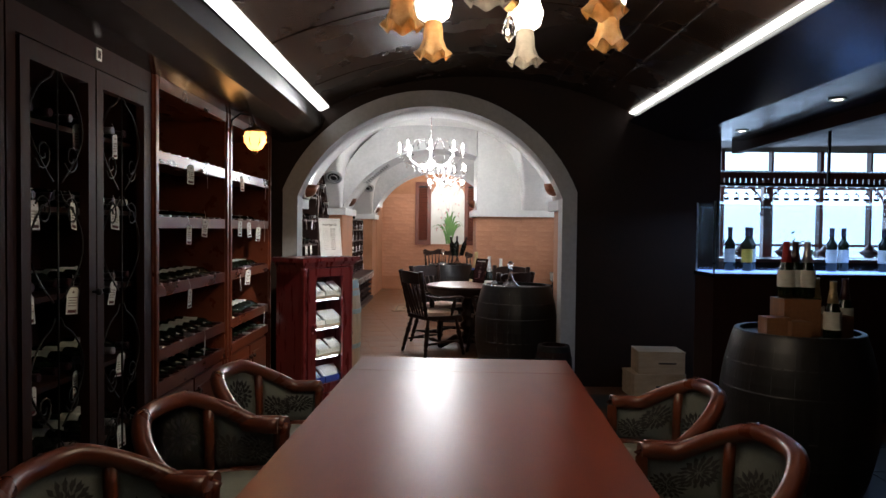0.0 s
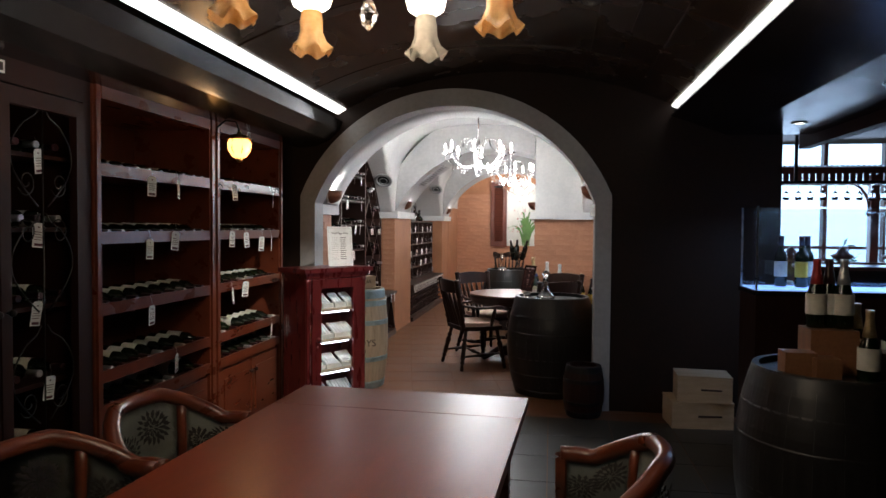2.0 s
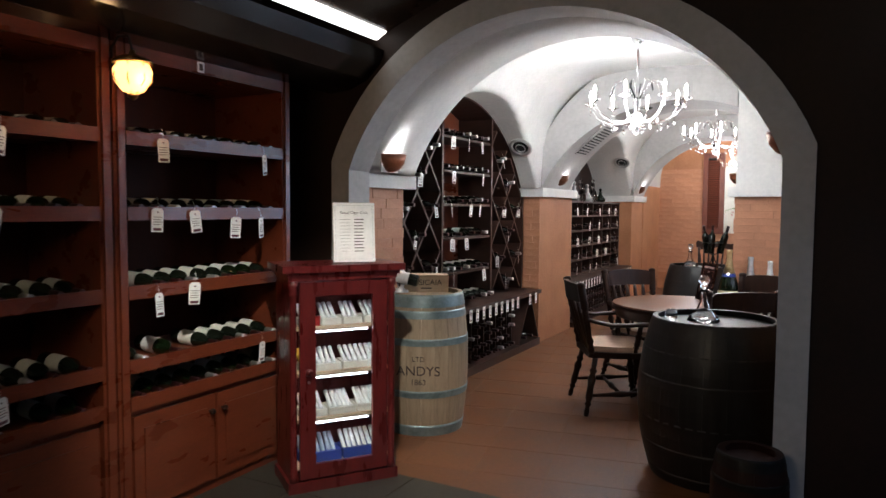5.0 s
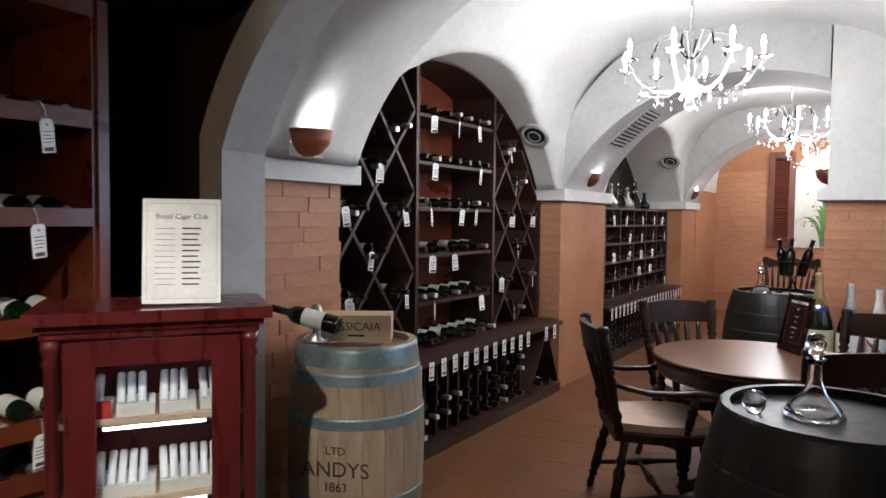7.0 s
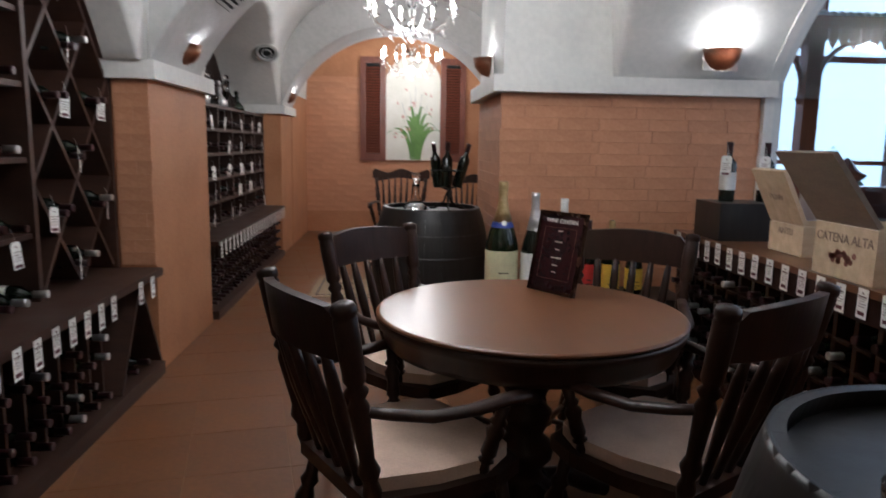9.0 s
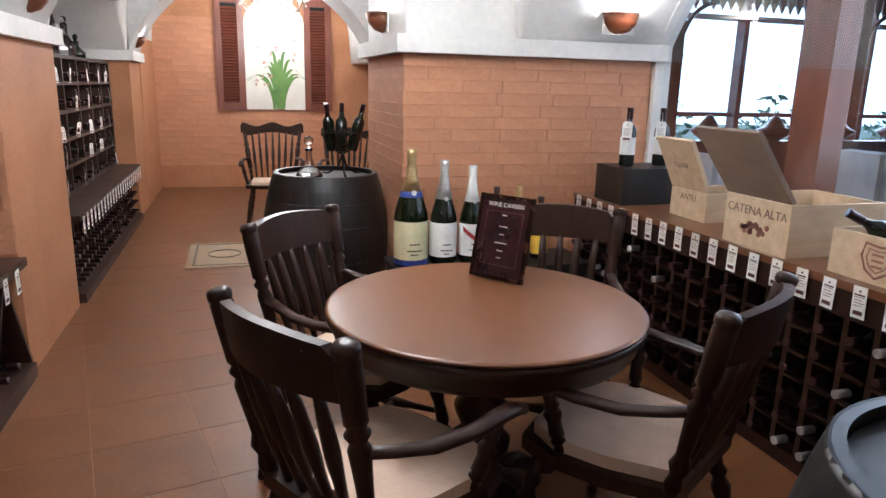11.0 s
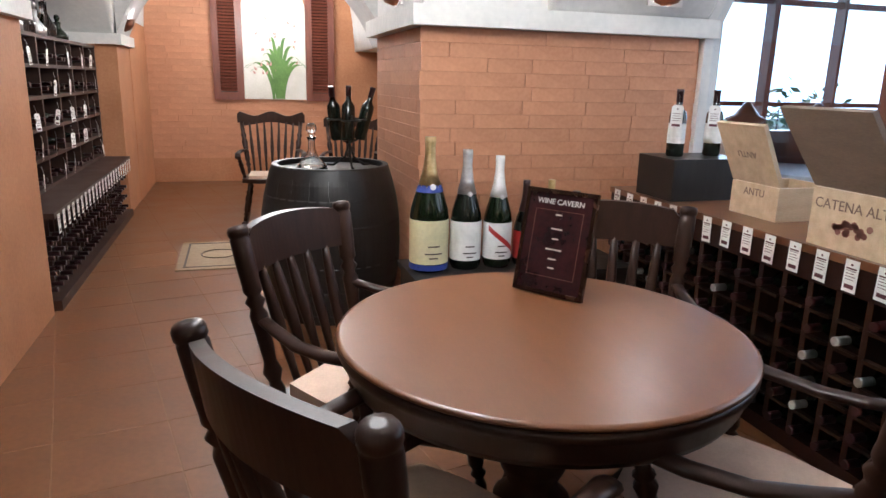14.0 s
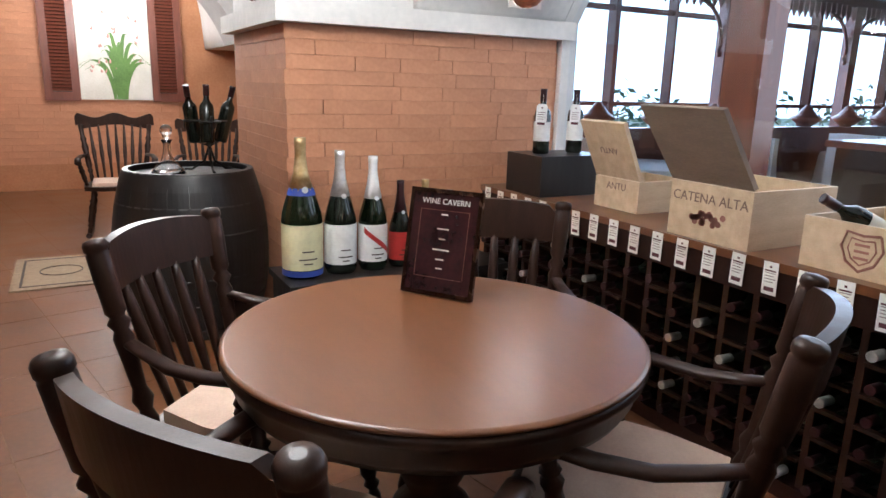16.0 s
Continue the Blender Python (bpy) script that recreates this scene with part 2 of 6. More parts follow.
def turn(bm, profile, n=24, at=(0, 0, 0), cap=True, m=None):
    """A body of revolution about z from (radius, height) pairs."""
    rings, made = [], []
    for r, z in profile:
        ring = [bm.verts.new((at[0] + r * math.cos(2 * math.pi * i / n), at[1] + r * math.sin(2 * math.pi * i / n), at[2] + z)) for i in range(n)]
        rings.append(ring)
        made += ring
    for a, b in zip(rings, rings[1:]):
        for i in range(n):
            f = bm.faces.new((a[i], a[(i + 1) % n], b[(i + 1) % n], b[i]))
            f.smooth = True
    if cap:
        bm.faces.new(rings[0][::-1])
        bm.faces.new(rings[-1])
    if m is not None:
        bmesh.ops.transform(bm, matrix=m, verts=made)
    return made


def tube(bm, points, radius, n=8, scale_end=1.0, flat=1.0):
    """A round bar along points; flat squashes it across."""
    pts = [Vector(p) for p in points]
    rings = []
    for i, p in enumerate(pts):
        d = (pts[min(i + 1, len(pts) - 1)] - pts[max(i - 1, 0)]).normalized()
        up = Vector((0, 0, 1)) if abs(d.z) < 0.95 else Vector((1, 0, 0))
        a = d.cross(up).normalized()
        b = d.cross(a)
        r = radius * (1 + (scale_end - 1) * i / max(1, len(pts) - 1))
        rings.append([bm.verts.new(p + a * r * math.cos(2 * math.pi * k / n) + b * r * flat * math.sin(2 * math.pi * k / n)) for k in range(n)])
    for a, b in zip(rings, rings[1:]):
        for k in range(n):
            f = bm.faces.new((a[k], a[(k + 1) % n], b[(k + 1) % n], b[k]))
            f.smooth = True
    bm.faces.new(rings[0][::-1])
    bm.faces.new(rings[-1])


def prism(bm, outline, axis, a, b):
    """An outline of 2D points pushed from a to b along an axis ('x': points are y, z; 'y': x, z; 'z': x, y)."""
    def p3(p, d):
        return (d, p[0], p[1]) if axis == "x" else (p[0], d, p[1]) if axis == "y" else (p[0], p[1], d)
    lo, hi = [bm.verts.new(p3(p, a)) for p in outline], [bm.verts.new(p3(p, b)) for p in outline]
    n = len(outline)
    bm.faces.new(lo)
    bm.faces.new(hi[::-1])
    for i in range(n):
        bm.faces.new((lo[i], hi[i], hi[(i + 1) % n], lo[(i + 1) % n]))


def band(bm, inner, outer, axis, a, b):
    """A solid between two polylines of equal length, pushed along an axis."""
    def p3(p, d):
        return (d, p[0], p[1]) if axis == "x" else (p[0], d, p[1])
    q = [[bm.verts.new(p3(p, d)) for p in line] for line in (inner, outer) for d in (a, b)]
    ia, ib, oa, ob = q
    for i in range(len(inner) - 1):
        for f in ((ia[i], oa[i], oa[i + 1], ia[i + 1]), (ib[i], ib[i + 1], ob[i + 1], ob[i]), (ia[i], ia[i + 1], ib[i + 1], ib[i]), (oa[i], ob[i], ob[i + 1], oa[i + 1])):
            bm.faces.new(f)
    for i in (0, -1):
        bm.faces.new((ia[i], ib[i], ob[i], oa[i]))


def mesh_of(name, bm, material, bevel=0.0):
    if bevel:
        edges = [e for e in bm.edges if len(e.link_faces) == 2 and e.calc_face_angle(0) > 0.6]
        bmesh.ops.bevel(bm, geom=edges, offset=bevel, segments=2, affect="EDGES", clamp_overlap=True)
    bmesh.ops.recalc_face_normals(bm, faces=bm.faces)
    me = bpy.data.meshes.new(name)
    bm.to_mesh(me)
    bm.free()
    me.materials.append(material)
    return me


def part(name, bm, material, parent=None, label="", bevel=0.0):
    ob = new(name, mesh_of(name, bm, material, bevel))
    ob.parent = parent
    if label:
        tagged(ob, label)
    return ob


def piece(name, me, parent, m):
    ob = new(name, me)
    ob.parent = parent
    ob.matrix_basis = m
    return ob


def structure(name, bm, material, label="", bevel=0.0):
    return tagged(part(name, bm, material, None, label, bevel), label, "", "", "structure")


def thing(name, label, category, group="", at=None):
    ob = tagged(new(name), label, category, group)
    if at is not None:
        ob.matrix_basis = at
    return ob


def boxpart(name, b, material, parent, label="", bevel=0.004):
    bm = bmesh.new()
    box(bm, *b)
    return part(name, bm, material, parent, label, bevel)


def arc(cx, half, spring, rise, n=32):
    """Points of a segmental arch from its left to its right spring."""
    r = (half * half + rise * rise) / (2 * rise)
    a = math.asin(min(1, half / r)) if rise <= half else math.pi - math.asin(half / r)
    return [(cx + r * math.sin(-a + 2 * a * i / n), spring + rise - r + r * math.cos(-a + 2 * a * i / n)) for i in range(n + 1)]


def writing(name, text, size, material, parent, m, depth=0.0006, spacing=1.0):
    cu = bpy.data.curves.new(name, "FONT")
    cu.body, cu.size, cu.extrude, cu.align_x, cu.align_y, cu.space_character = text, size, depth, "CENTER", "CENTER", spacing
    cu.materials.append(material)
    tmp = bpy.data.objects.new(name, cu)
    scene.collection.objects.link(tmp)
    me = bpy.data.meshes.new_from_object(tmp.evaluated_get(bpy.context.evaluated_depsgraph_get()))
    bpy.data.objects.remove(tmp)
    ob = new(name, me)
    ob.parent = parent
    ob.matrix_basis = m
    return ob


# ---- large structure ----
WALL_Y, BACK_Y = 6.02, 6.80           # faces of the arch wall
CX, HALF = -0.155, 1.265              # the vault's axis and half width
PX = CX - HALF                        # face of the piers on the rack side
SPRING = 1.67
END_Y = 15.75
P1, P1B, P2, P2B = 9.55, 10.62, 13.62, 14.4

bm = bmesh.new()
box(bm, -3.2, 14, -3.2, 16.2, -0.12, -0.0016)
floor = structure("floor", bm, GROUT, "terracotta tile floor with pale joints")

# arch wall: two sides and the part over the arch
AX = CX + 0.035                       # axis of the archway
outer, inner = arc(AX, 1.30, 1.73, 0.88), arc(AX, 1.17, SPRING, 0.80)
bm = bmesh.new()
box(bm, -2.6, AX - 1.30, WALL_Y, WALL_Y + 0.16, 0, 3.2)
box(bm, AX + 1.30, 2.45, WALL_Y, WALL_Y + 0.3, 0, 3.2)
band(bm, outer, [(x, 3.2) for x, z in outer], "y", WALL_Y, WALL_Y + 0.16)
structure("wall_arch", bm, DARK_WALL, "dark brown wall round the plaster archway")
bm = bmesh.new()
jamb_l, jamb_r = AX - 1.17, AX + 1.17
inn = [(jamb_l, 0), (jamb_l, SPRING)] + inner[1:-1] + [(jamb_r, SPRING), (jamb_r, 0)]
out = [(AX - 1.30, 0), (AX - 1.30, 1.73)] + outer[1:-1] + [(AX + 1.30, 1.73), (AX + 1.30, 0)]
band(bm, inn, out, "y", WALL_Y - 0.025, WALL_Y + 0.19)
structure("trim_arch", bm, GREY_PLASTER, "grey plaster archway surround", 0.012)
# deep soffit of the archway, lower than the vault behind it
bm = bmesh.new()
soffit = arc(AX, 1.235, SPRING, 0.84, 48)
band(bm, soffit, [(x, z + 0.36) for x, z in soffit], "y", WALL_Y + 0.192, BACK_Y + 0.06)
for f in bm.faces:
    f.smooth = abs(f.normal.y) < 0.5
structure("archway_soffit", bm, PLASTER, "smooth plaster soffit of the deep archway")

VAULT_H, BAY_1 = 1.2, (6.79, 9.48, 0.782)


def vault_z(x, y):
    """Height of the white vault: steep-sided barrel along y, cut by arched side recesses in each bay."""
    u = abs(x - CX) / HALF
    z = SPRING + VAULT_H * (1 - u ** 3) ** (1 / 3) if u < 1 else SPRING
    for a, b, rise in ((BAY_1, (P1B, P2, 0.80)) if x < CX else ((BACK_Y + 0.08, 9.80, 0.86), (P1B + 0.3, P2, 0.86))):
        if a < y < b:
            h, mid = (b - a) / 2, (a + b) / 2
            r = (h * h + rise * rise) / (2 * rise)
            z = max(z, SPRING + rise - r + math.sqrt(max(0, r * r - (y - mid) ** 2)))
    return z


def vault(name, x0, x1, y0, y1, step=0.03):
    bm = bmesh.new()
    nx, ny = int((x1 - x0) / step), int((y1 - y0) / step)
    grid = [[bm.verts.new((x0 + (x1 - x0) * i / nx, y0 + (y1 - y0) * j / ny, vault_z(x0 + (x1 - x0) * i / nx, y0 + (y1 - y0) * j / ny))) for i in range(nx + 1)] for j in range(ny + 1)]
    for j in range(ny):
        for i in range(nx):
            f = bm.faces.new((grid[j][i], grid[j][i + 1], grid[j + 1][i + 1], grid[j + 1][i]))
            f.smooth = True
    ob = structure(name, bm, PLASTER, "white plaster groined vault ceiling")
    return ob


vault("ceiling_vault", -2.0, 2.12, WALL_Y + 0.19, END_Y)
# transverse arches at the piers; the first runs askew to the wide pier
def rib(name, low, start, end):
    bm = bmesh.new()
    rows = [[bm.verts.new(p) for p in ((x, start(x), z), (x, end, z), (x, end, z + 0.5), (x, start(x), z + 0.5))] for x, z in low]
    for p, q in zip(rows, rows[1:]):
        for k in range(4):
            bm.faces.new((p[k], q[k], q[(k + 1) % 4], p[(k + 1) % 4]))
    bm.faces.new(rows[0])
    bm.faces.new(rows[-1][::-1])
    # grey instead of the vault's white: the underside's shade is in the colour
    structure(name, bm, GREY_PLASTER, "plaster transverse arch, its shaded underside coloured grey")


rib("vault_rib_1", [(x, z) for x, z in arc(-0.05, 1.37, SPRING, 0.87, 64) if x < 0.52], lambda x: P1 + 0.02 + 0.265 * min(1, (x + 1.42) / 1.9), P1B - 0.12)
rib("vault_rib_2", arc(CX, HALF - 0.01, SPRING, 0.89, 48), lambda x: P2, P2B)

# outer shell
bm = bmesh.new()
box(bm, -2.6, -2.0, BACK_Y, END_Y + 0.4, 0, 3.2)
structure("wall_west", bm, DARK_WALL, "wall behind the wine racks")
bm = bmesh.new()
box(bm, -2.6, 2.6, END_Y, END_Y + 0.3, 0, 3.2)
structure("wall_end", bm, ORANGE_WALL, "terracotta coloured end wall")
bm = bmesh.new()
box(bm, 2.05, 2.12, 9.98, END_Y, 0, 3.2)
structure("wall_far_side", bm, ORANGE_WALL, "terracotta coloured side wall")
bm = bmesh.new()
box(bm, -2.6, -2.0, -3.0, WALL_Y, 0, 3.2)
structure("wall_shelves", bm, DARK_WALL, "dark wall behind the wine cabinets")
bm = bmesh.new()
box(bm, -2.6, 14.0, -3.2, -3.0, 0, 3.4)
structure("wall_back", bm, DARK_WALL, "dark wall closing the dining room")
bm = bmesh.new()
box(bm, 13.8, 14.0, -3.0, 13.2, 0, 3.4)
structure("wall_east", bm, DARK_WALL, "dark wall closing the restaurant")
bm = bmesh.new()
box(bm, -2.6, 14.2, -3.2, 13.4, 3.2, 3.4)
box(bm, -2.6, 2.5, 13.4, 16.2, 3.2, 3.4)
structure("roof_slab", bm, DARK_WALL, "dark slab over the rooms")

# ---- piers, ledges and openings of the vaulted cellar ----
bm = bmesh.new()
box(bm, -2.0, PX, P1, P1B, 0, SPRING - 0.08)
structure("pier_1", bm, ORANGE_WALL, "terracotta pier between the racks", 0.01)
bm = bmesh.new()
box(bm, -2.0, PX, P2, P2B, 0, SPRING - 0.08)
structure("pier_2", bm, ORANGE_WALL, "terracotta pier by the far rack", 0.01)
bm = bmesh.new()
box(bm, -2.0, PX + 0.005, P2B, END_Y, 0, 2.9)
structure("wall_north_west", bm, ORANGE_WALL, "terracotta coloured wall of the last bay")
bm = bmesh.new()
box(bm, -2.0, PX, WALL_Y + 0.19, BACK_Y, 0, SPRING - 0.08)
structure("jamb_left", bm, MORTAR, "mortar core of the brick jamb")
bm = bmesh.new()
box(bm, CX + HALF, CX + HALF + 0.6, WALL_Y + 0.19, BACK_Y, 0, SPRING - 0.08)
structure("jamb_right", bm, ORANGE_WALL, "terracotta jamb of the archway")
bm = bmesh.new()
box(bm, 0.49, 2.04, 9.84, 10.94, 0, SPRING - 0.08)
structure("pier_3", bm, MORTAR, "mortar core of the wide brick pier")
bm = bmesh.new()
box(bm, 0.485, 1.17, 9.822, 10.94, SPRING - 0.08, 3.1)
structure("pier_head", bm, PLASTER, "white plaster wall over the brick pier")
bm = bmesh.new()
for b in ((-2.0, PX + 0.05, WALL_Y + 0.2, BACK_Y + 0.11), (-2.0, PX + 0.05, P1 - 0.05, P1B + 0.05), (-2.0, PX + 0.05, P2 - 0.05, P2B + 0.05),
          (CX + HALF - 0.05, CX + HALF + 0.6, WALL_Y + 0.2, BACK_Y + 0.08), (0.42, 2.1, 9.76, 11.0)):
    box(bm, *b, SPRING - 0.09, SPRING + 0.005)
structure("trim_ledges", bm, PLASTER, "white plaster impost ledges", 0.012)
# arched glazed opening to the restaurant beside the counter
bm = bmesh.new()
side = arc((BACK_Y + 9.8) / 2, 1.5, SPRING, 0.84)
band(bm, side, [(y, 3.1) for y, z in side], "x", 2.05, 2.15)
box(bm, 2.05, 2.15, WALL_Y + 0.3, BACK_Y + 0.05, 0, 3.1)
box(bm, 2.046, 2.15, 9.80, 9.98, 0, 3.1)
structure("wall_glazed_arch", bm, PLASTER, "white plaster wall with an arched opening")
for yy, w in ((8.55, 0.16), (7.3, 0.1)):
    bm = bmesh.new()
    box(bm, 2.112, 2.24, yy, yy + w, 0.6, 2.56)
    box(bm, 2.112, 2.26, yy + w, yy + w + 0.03, 0.6, 2.56)
    post = structure("trim_post_%d" % (1 if w > 0.12 else 2), bm, REDBROWN, "red-brown timber post of the glazed arch", 0.006)
bm = bmesh.new()
box(bm, 2.10, 2.106, BACK_Y + 0.06, 9.8, 0.79, 2.5)
glass = structure("window_1", bm, PANE, "clear fixed glass in the arched opening")
glass.visible_shadow = False

# ---- ceilings of the first room and the restaurant side ----
bm = bmesh.new()
prof = arc(0.285, 1.36, 2.44, 0.30, 20)
band(bm, prof, [(x, z + 0.08) for x, z in prof], "y", -3.0, WALL_Y)
# raised seams between the panels
r_c = (1.36 ** 2 + 0.30 ** 2) / 0.60
for yy in (0.4, 1.6, 2.8, 4.0, 5.2):
    band(bm, [(x, z - 0.006) for x, z in prof], [(x, z + 0.01) for x, z in prof], "y", yy, yy + 0.02)
for xx in (0.95, 1.15, 1.35):
    zz = 2.74 - r_c + math.sqrt(r_c ** 2 - (xx - 0.285) ** 2)
    box(bm, xx, xx + 0.012, -3.0, WALL_Y - 0.002, zz - 0.012, zz + 0.012)
structure("ceiling_barrel", bm, CEILING_WOOD, "dark brown polished panelled barrel ceiling")
bm = bmesh.new()
curve_l = [(-1.44, 2.14), (-1.30, 2.15), (-1.17, 2.20), (-1.08, 2.28), (-1.05, 2.36)]
band(bm, curve_l, [(-1.6, 2.3), (-1.5, 2.4), (-1.3, 2.42), (-1.15, 2.40), (-1.07, 2.365)], "y", -3.0, WALL_Y)
structure("cornice_left", bm, BLACK_GLOSS, "black lacquered curved cornice over the shelves")
bm = bmesh.new()
prism(bm, [(1.62, 2.36), (2.05, 2.2), (2.66, 2.2), (2.66, 2.32), (2.0, 2.5), (1.64, 2.40)], "y", -3.0, WALL_Y)
structure("ceiling_beam", bm, BLACK_GLOSS, "black glossy dropped ceiling beam")
bm = bmesh.new()
box(bm, 2.66, 2.74, -3.0, 6.3, 2.12, 3.2)
structure("trim_beam_edge", bm, MAHOGANY_DARK, "dark timber edge of the dropped ceiling")
bm = bmesh.new()
box(bm, 2.74, 13.9, -3.0, 13.2, 2.95, 3.05)
structure("ceiling_restaurant", bm, DARK_WALL, "dark restaurant ceiling")
for xx, inward, wide in ((-1.10, 1, 0.085), (1.67, -1, 0.05)):
    cl = thing("cove_light", "row of lit white diffusers along the ceiling cove", "cove light", "cove lights")
    for k in range(7):
        bm = bmesh.new()
        prism(bm, [(xx, 2.42), (xx + inward * 0.02, 2.415), (xx + inward * wide, 2.4 + 0.6 * wide), (xx + inward * wide, 2.408 + 0.6 * wide), (xx, 2.435)], "y", -2.4 + k * 1.2, -1.212 + k * 1.2)
        part("diffuser", bm, COVE_GLOW, cl, "lit white diffuser")

# ---- verandah side: windows, posts, valance ----
wx = [2.5 + 0.95 * i for i in range(12)]
bm = bmesh.new()
box(bm, 2.4, 13.9, 13.0, 13.2, 0, 0.75)
box(bm, 2.4, 13.9, 13.0, 13.2, 2.5, 2.56)
for z0, z1 in ((1.13, 1.18), (2.23, 2.29)):
    box(bm, 2.4, 13.9, 13.06, 13.14, z0, z1)
for i, x in enumerate(wx):
    w = 0.07 if i % 2 else 0.04
    box(bm, x - w / 2, x + w / 2, 13.03, 13.17, 0.75, 2.95)
structure("window_2", bm, REDBROWN, "long row of timber framed verandah windows", 0.0)
bm = bmesh.new()
for i in range(120):
    x = 2.6 + i * 0.095
    prism(bm, [(x, 2.32), (x + 0.08, 2.32), (x + 0.08, 2.22), (x + 0.04, 2.14), (x, 2.22)], "y", 11.6, 11.62)
box(bm, 2.6, 13.9, 11.59, 11.63, 2.32, 2.42)
tagged(part("valance", bm, REDBROWN), "carved red-brown scalloped timber valance", "valance")
bm = bmesh.new()
for i in range(150):
    x = 2.6 + i * 0.075
    prism(bm, [(x, 2.42), (x + 0.038, 2.45), (x + 0.076, 2.42), (x + 0.076, 2.41), (x + 0.038, 2.44), (x, 2.41)], "y", 11.55, 12.4)
tagged(part("tin_awning", bm, TIN), "grey-blue corrugated tin awning over the verandah", "awning")
for k in range(5):
    x = 3.4 + 2.1 * k
    p = thing("verandah_post", "turned red-brown timber verandah post with brackets", "post", "verandah posts", pose(x, 11.6, 0))
    bm = bmesh.new()
    box(bm, -0.06, 0.06, -0.06, 0.06, 0, 2.3)
    part("shaft", bm, REDBROWN, p, "", 0.008)
    for s in (-1, 1):
        bm = bmesh.new()
        tube(bm, [(s * (0.06 + 0.36 * (1 - math.cos(a))), 0, 1.78 + 0.42 * math.sin(a)) for a in [i * math.pi / 16 for i in range(9)]], 0.022, 6)
        tube(bm, [(s * 0.06, 0, 1.78), (s * 0.09, 0, 1.72), (s * 0.06, 0, 1.68)], 0.02, 6)
        part("bracket", bm, REDBROWN, p)
# daylight beyond the windows
bm = bmesh.new()
box(bm, -60, 120, 13.3, 140, -3.1, -3.0)
structure("ground", bm, SHRUB, "distant green ground outside")
sky_mat = glowing("bright_overcast_sky", (0.66, 0.84, 1.0), 1.7)
bm = bmesh.new()
box(bm, -80, 150, 90, 90.5, -10, 60)
structure("backdrop", bm, sky_mat, "bright white sky beyond the verandah")
for k in range(13):
    rnd = random.Random(k)
    bm = bmesh.new()
    cx, cy, h = 6 + k * 2.6 + rnd.random(), 24 + rnd.random() * 6, 1.2 + rnd.random() * 1.3
    for i in range(260):
        a, r = rnd.random() * 6.283, rnd.random() ** 0.6 * 1.7
        z = -3 + (h + 3) * rnd.random() ** 0.7 * (1 - 0.25 * r)
        c = Vector((cx + r * math.cos(a), cy + r * math.sin(a), z))
        d = Vector((rnd.uniform(-1, 1), rnd.uniform(-1, 1), rnd.uniform(-1, 1))).normalized() * 0.22
        e = d.orthogonal().normalized() * 0.1
        bm.faces.new([bm.verts.new(c + v) for v in (-d, e, d, -e)])
    shrub = thing("shrub", "green leafy shrub outside the verandah", "shrub", "shrubs outside")
    part("crown", bm, SHRUB, shrub)
    bm = bmesh.new()
    tube(bm, [(cx, cy, -3), (cx, cy, -0.5 + h * 0.5)], 0.09, 6, 0.3)
    part("trunk", bm, RACK_WOOD, shrub)


# ---- bottles and tags ----
def bottle(name, label, category, group, wide=0.037, high=0.3, glass_mat=None, label_mat=None, cap_mat=None, champagne=False, low=0.06, tall=0.09):
    """A bottle standing on its base; body with punt, capsule and paper label."""
    s = high / 0.3
    r = wide
    n_r = 0.0145 * s * (0.78 if champagne and s > 1.2 else 1)
    ob = tagged(new(name, None), label, category, group)
    bm = bmesh.new()
    if champagne:
        prof = [(r * 0.86, 0), (r, 0.012 * s), (r, 0.122 * s), (r * 0.94, 0.143 * s), (r * 0.78, 0.168 * s), (r * 0.56, 0.196 * s), (n_r * 1.35, 0.228 * s), (n_r, 0.262 * s), (n_r * 0.95, 0.294 * s), (n_r, 0.3 * s)]
        cap = [(r * 0.6 + 0.0015, 0.192 * s), (n_r * 1.35 + 0.002, 0.228 * s), (n_r + 0.0015, 0.262 * s), (n_r + 0.0015, 0.285 * s), (n_r * 1.15, 0.29 * s), (n_r * 1.1, 0.302 * s)]
    else:
        prof = [(r * 0.88, 0), (r, 0.008 * s), (r, 0.18 * s), (r * 0.9, 0.198 * s), (r * 0.55, 0.215 * s), (n_r, 0.23 * s), (n_r * 0.95, 0.29 * s), (n_r * 1.1, 0.3 * s)]
        cap = [(n_r * 1.03 + 0.0008, 0.243 * s), (n_r + 0.001, 0.288 * s), (n_r * 1.15, 0.29 * s), (n_r * 1.12, 0.302 * s)]
    turn(bm, prof, 16)
    part("body", bm, glass_mat or BOTTLE_GLASS, ob)
    bm = bmesh.new()
    turn(bm, cap, 12)
    part("capsule", bm, cap_mat or CAPSULE, ob)
    if label_mat:
        bm = bmesh.new()
        turn(bm, [(r + 0.0008, low * s), (r + 0.0008, (low + tall) * s)], 16, cap=False)
        part("paper_label", bm, label_mat, ob)
    return ob


HIDE = pose(0, 0, -40)
WINE = [bottle("wine_bottle", "dark wine bottle with a cream label lying in the rack", "bottle", "wine bottles", label_mat=LABEL),
        bottle("wine_bottle", "dark green wine bottle with a white label lying in the rack", "bottle", "wine bottles", 0.039, 0.295, GREEN_GLASS, TAG, CAPSULE),
        bottle("wine_bottle", "dark wine bottle with a silver capsule lying in the rack", "bottle", "wine bottles", 0.038, 0.3, BOTTLE_GLASS, LABEL, FOIL_SILVER)]
WINE_USED = [False, False, False]


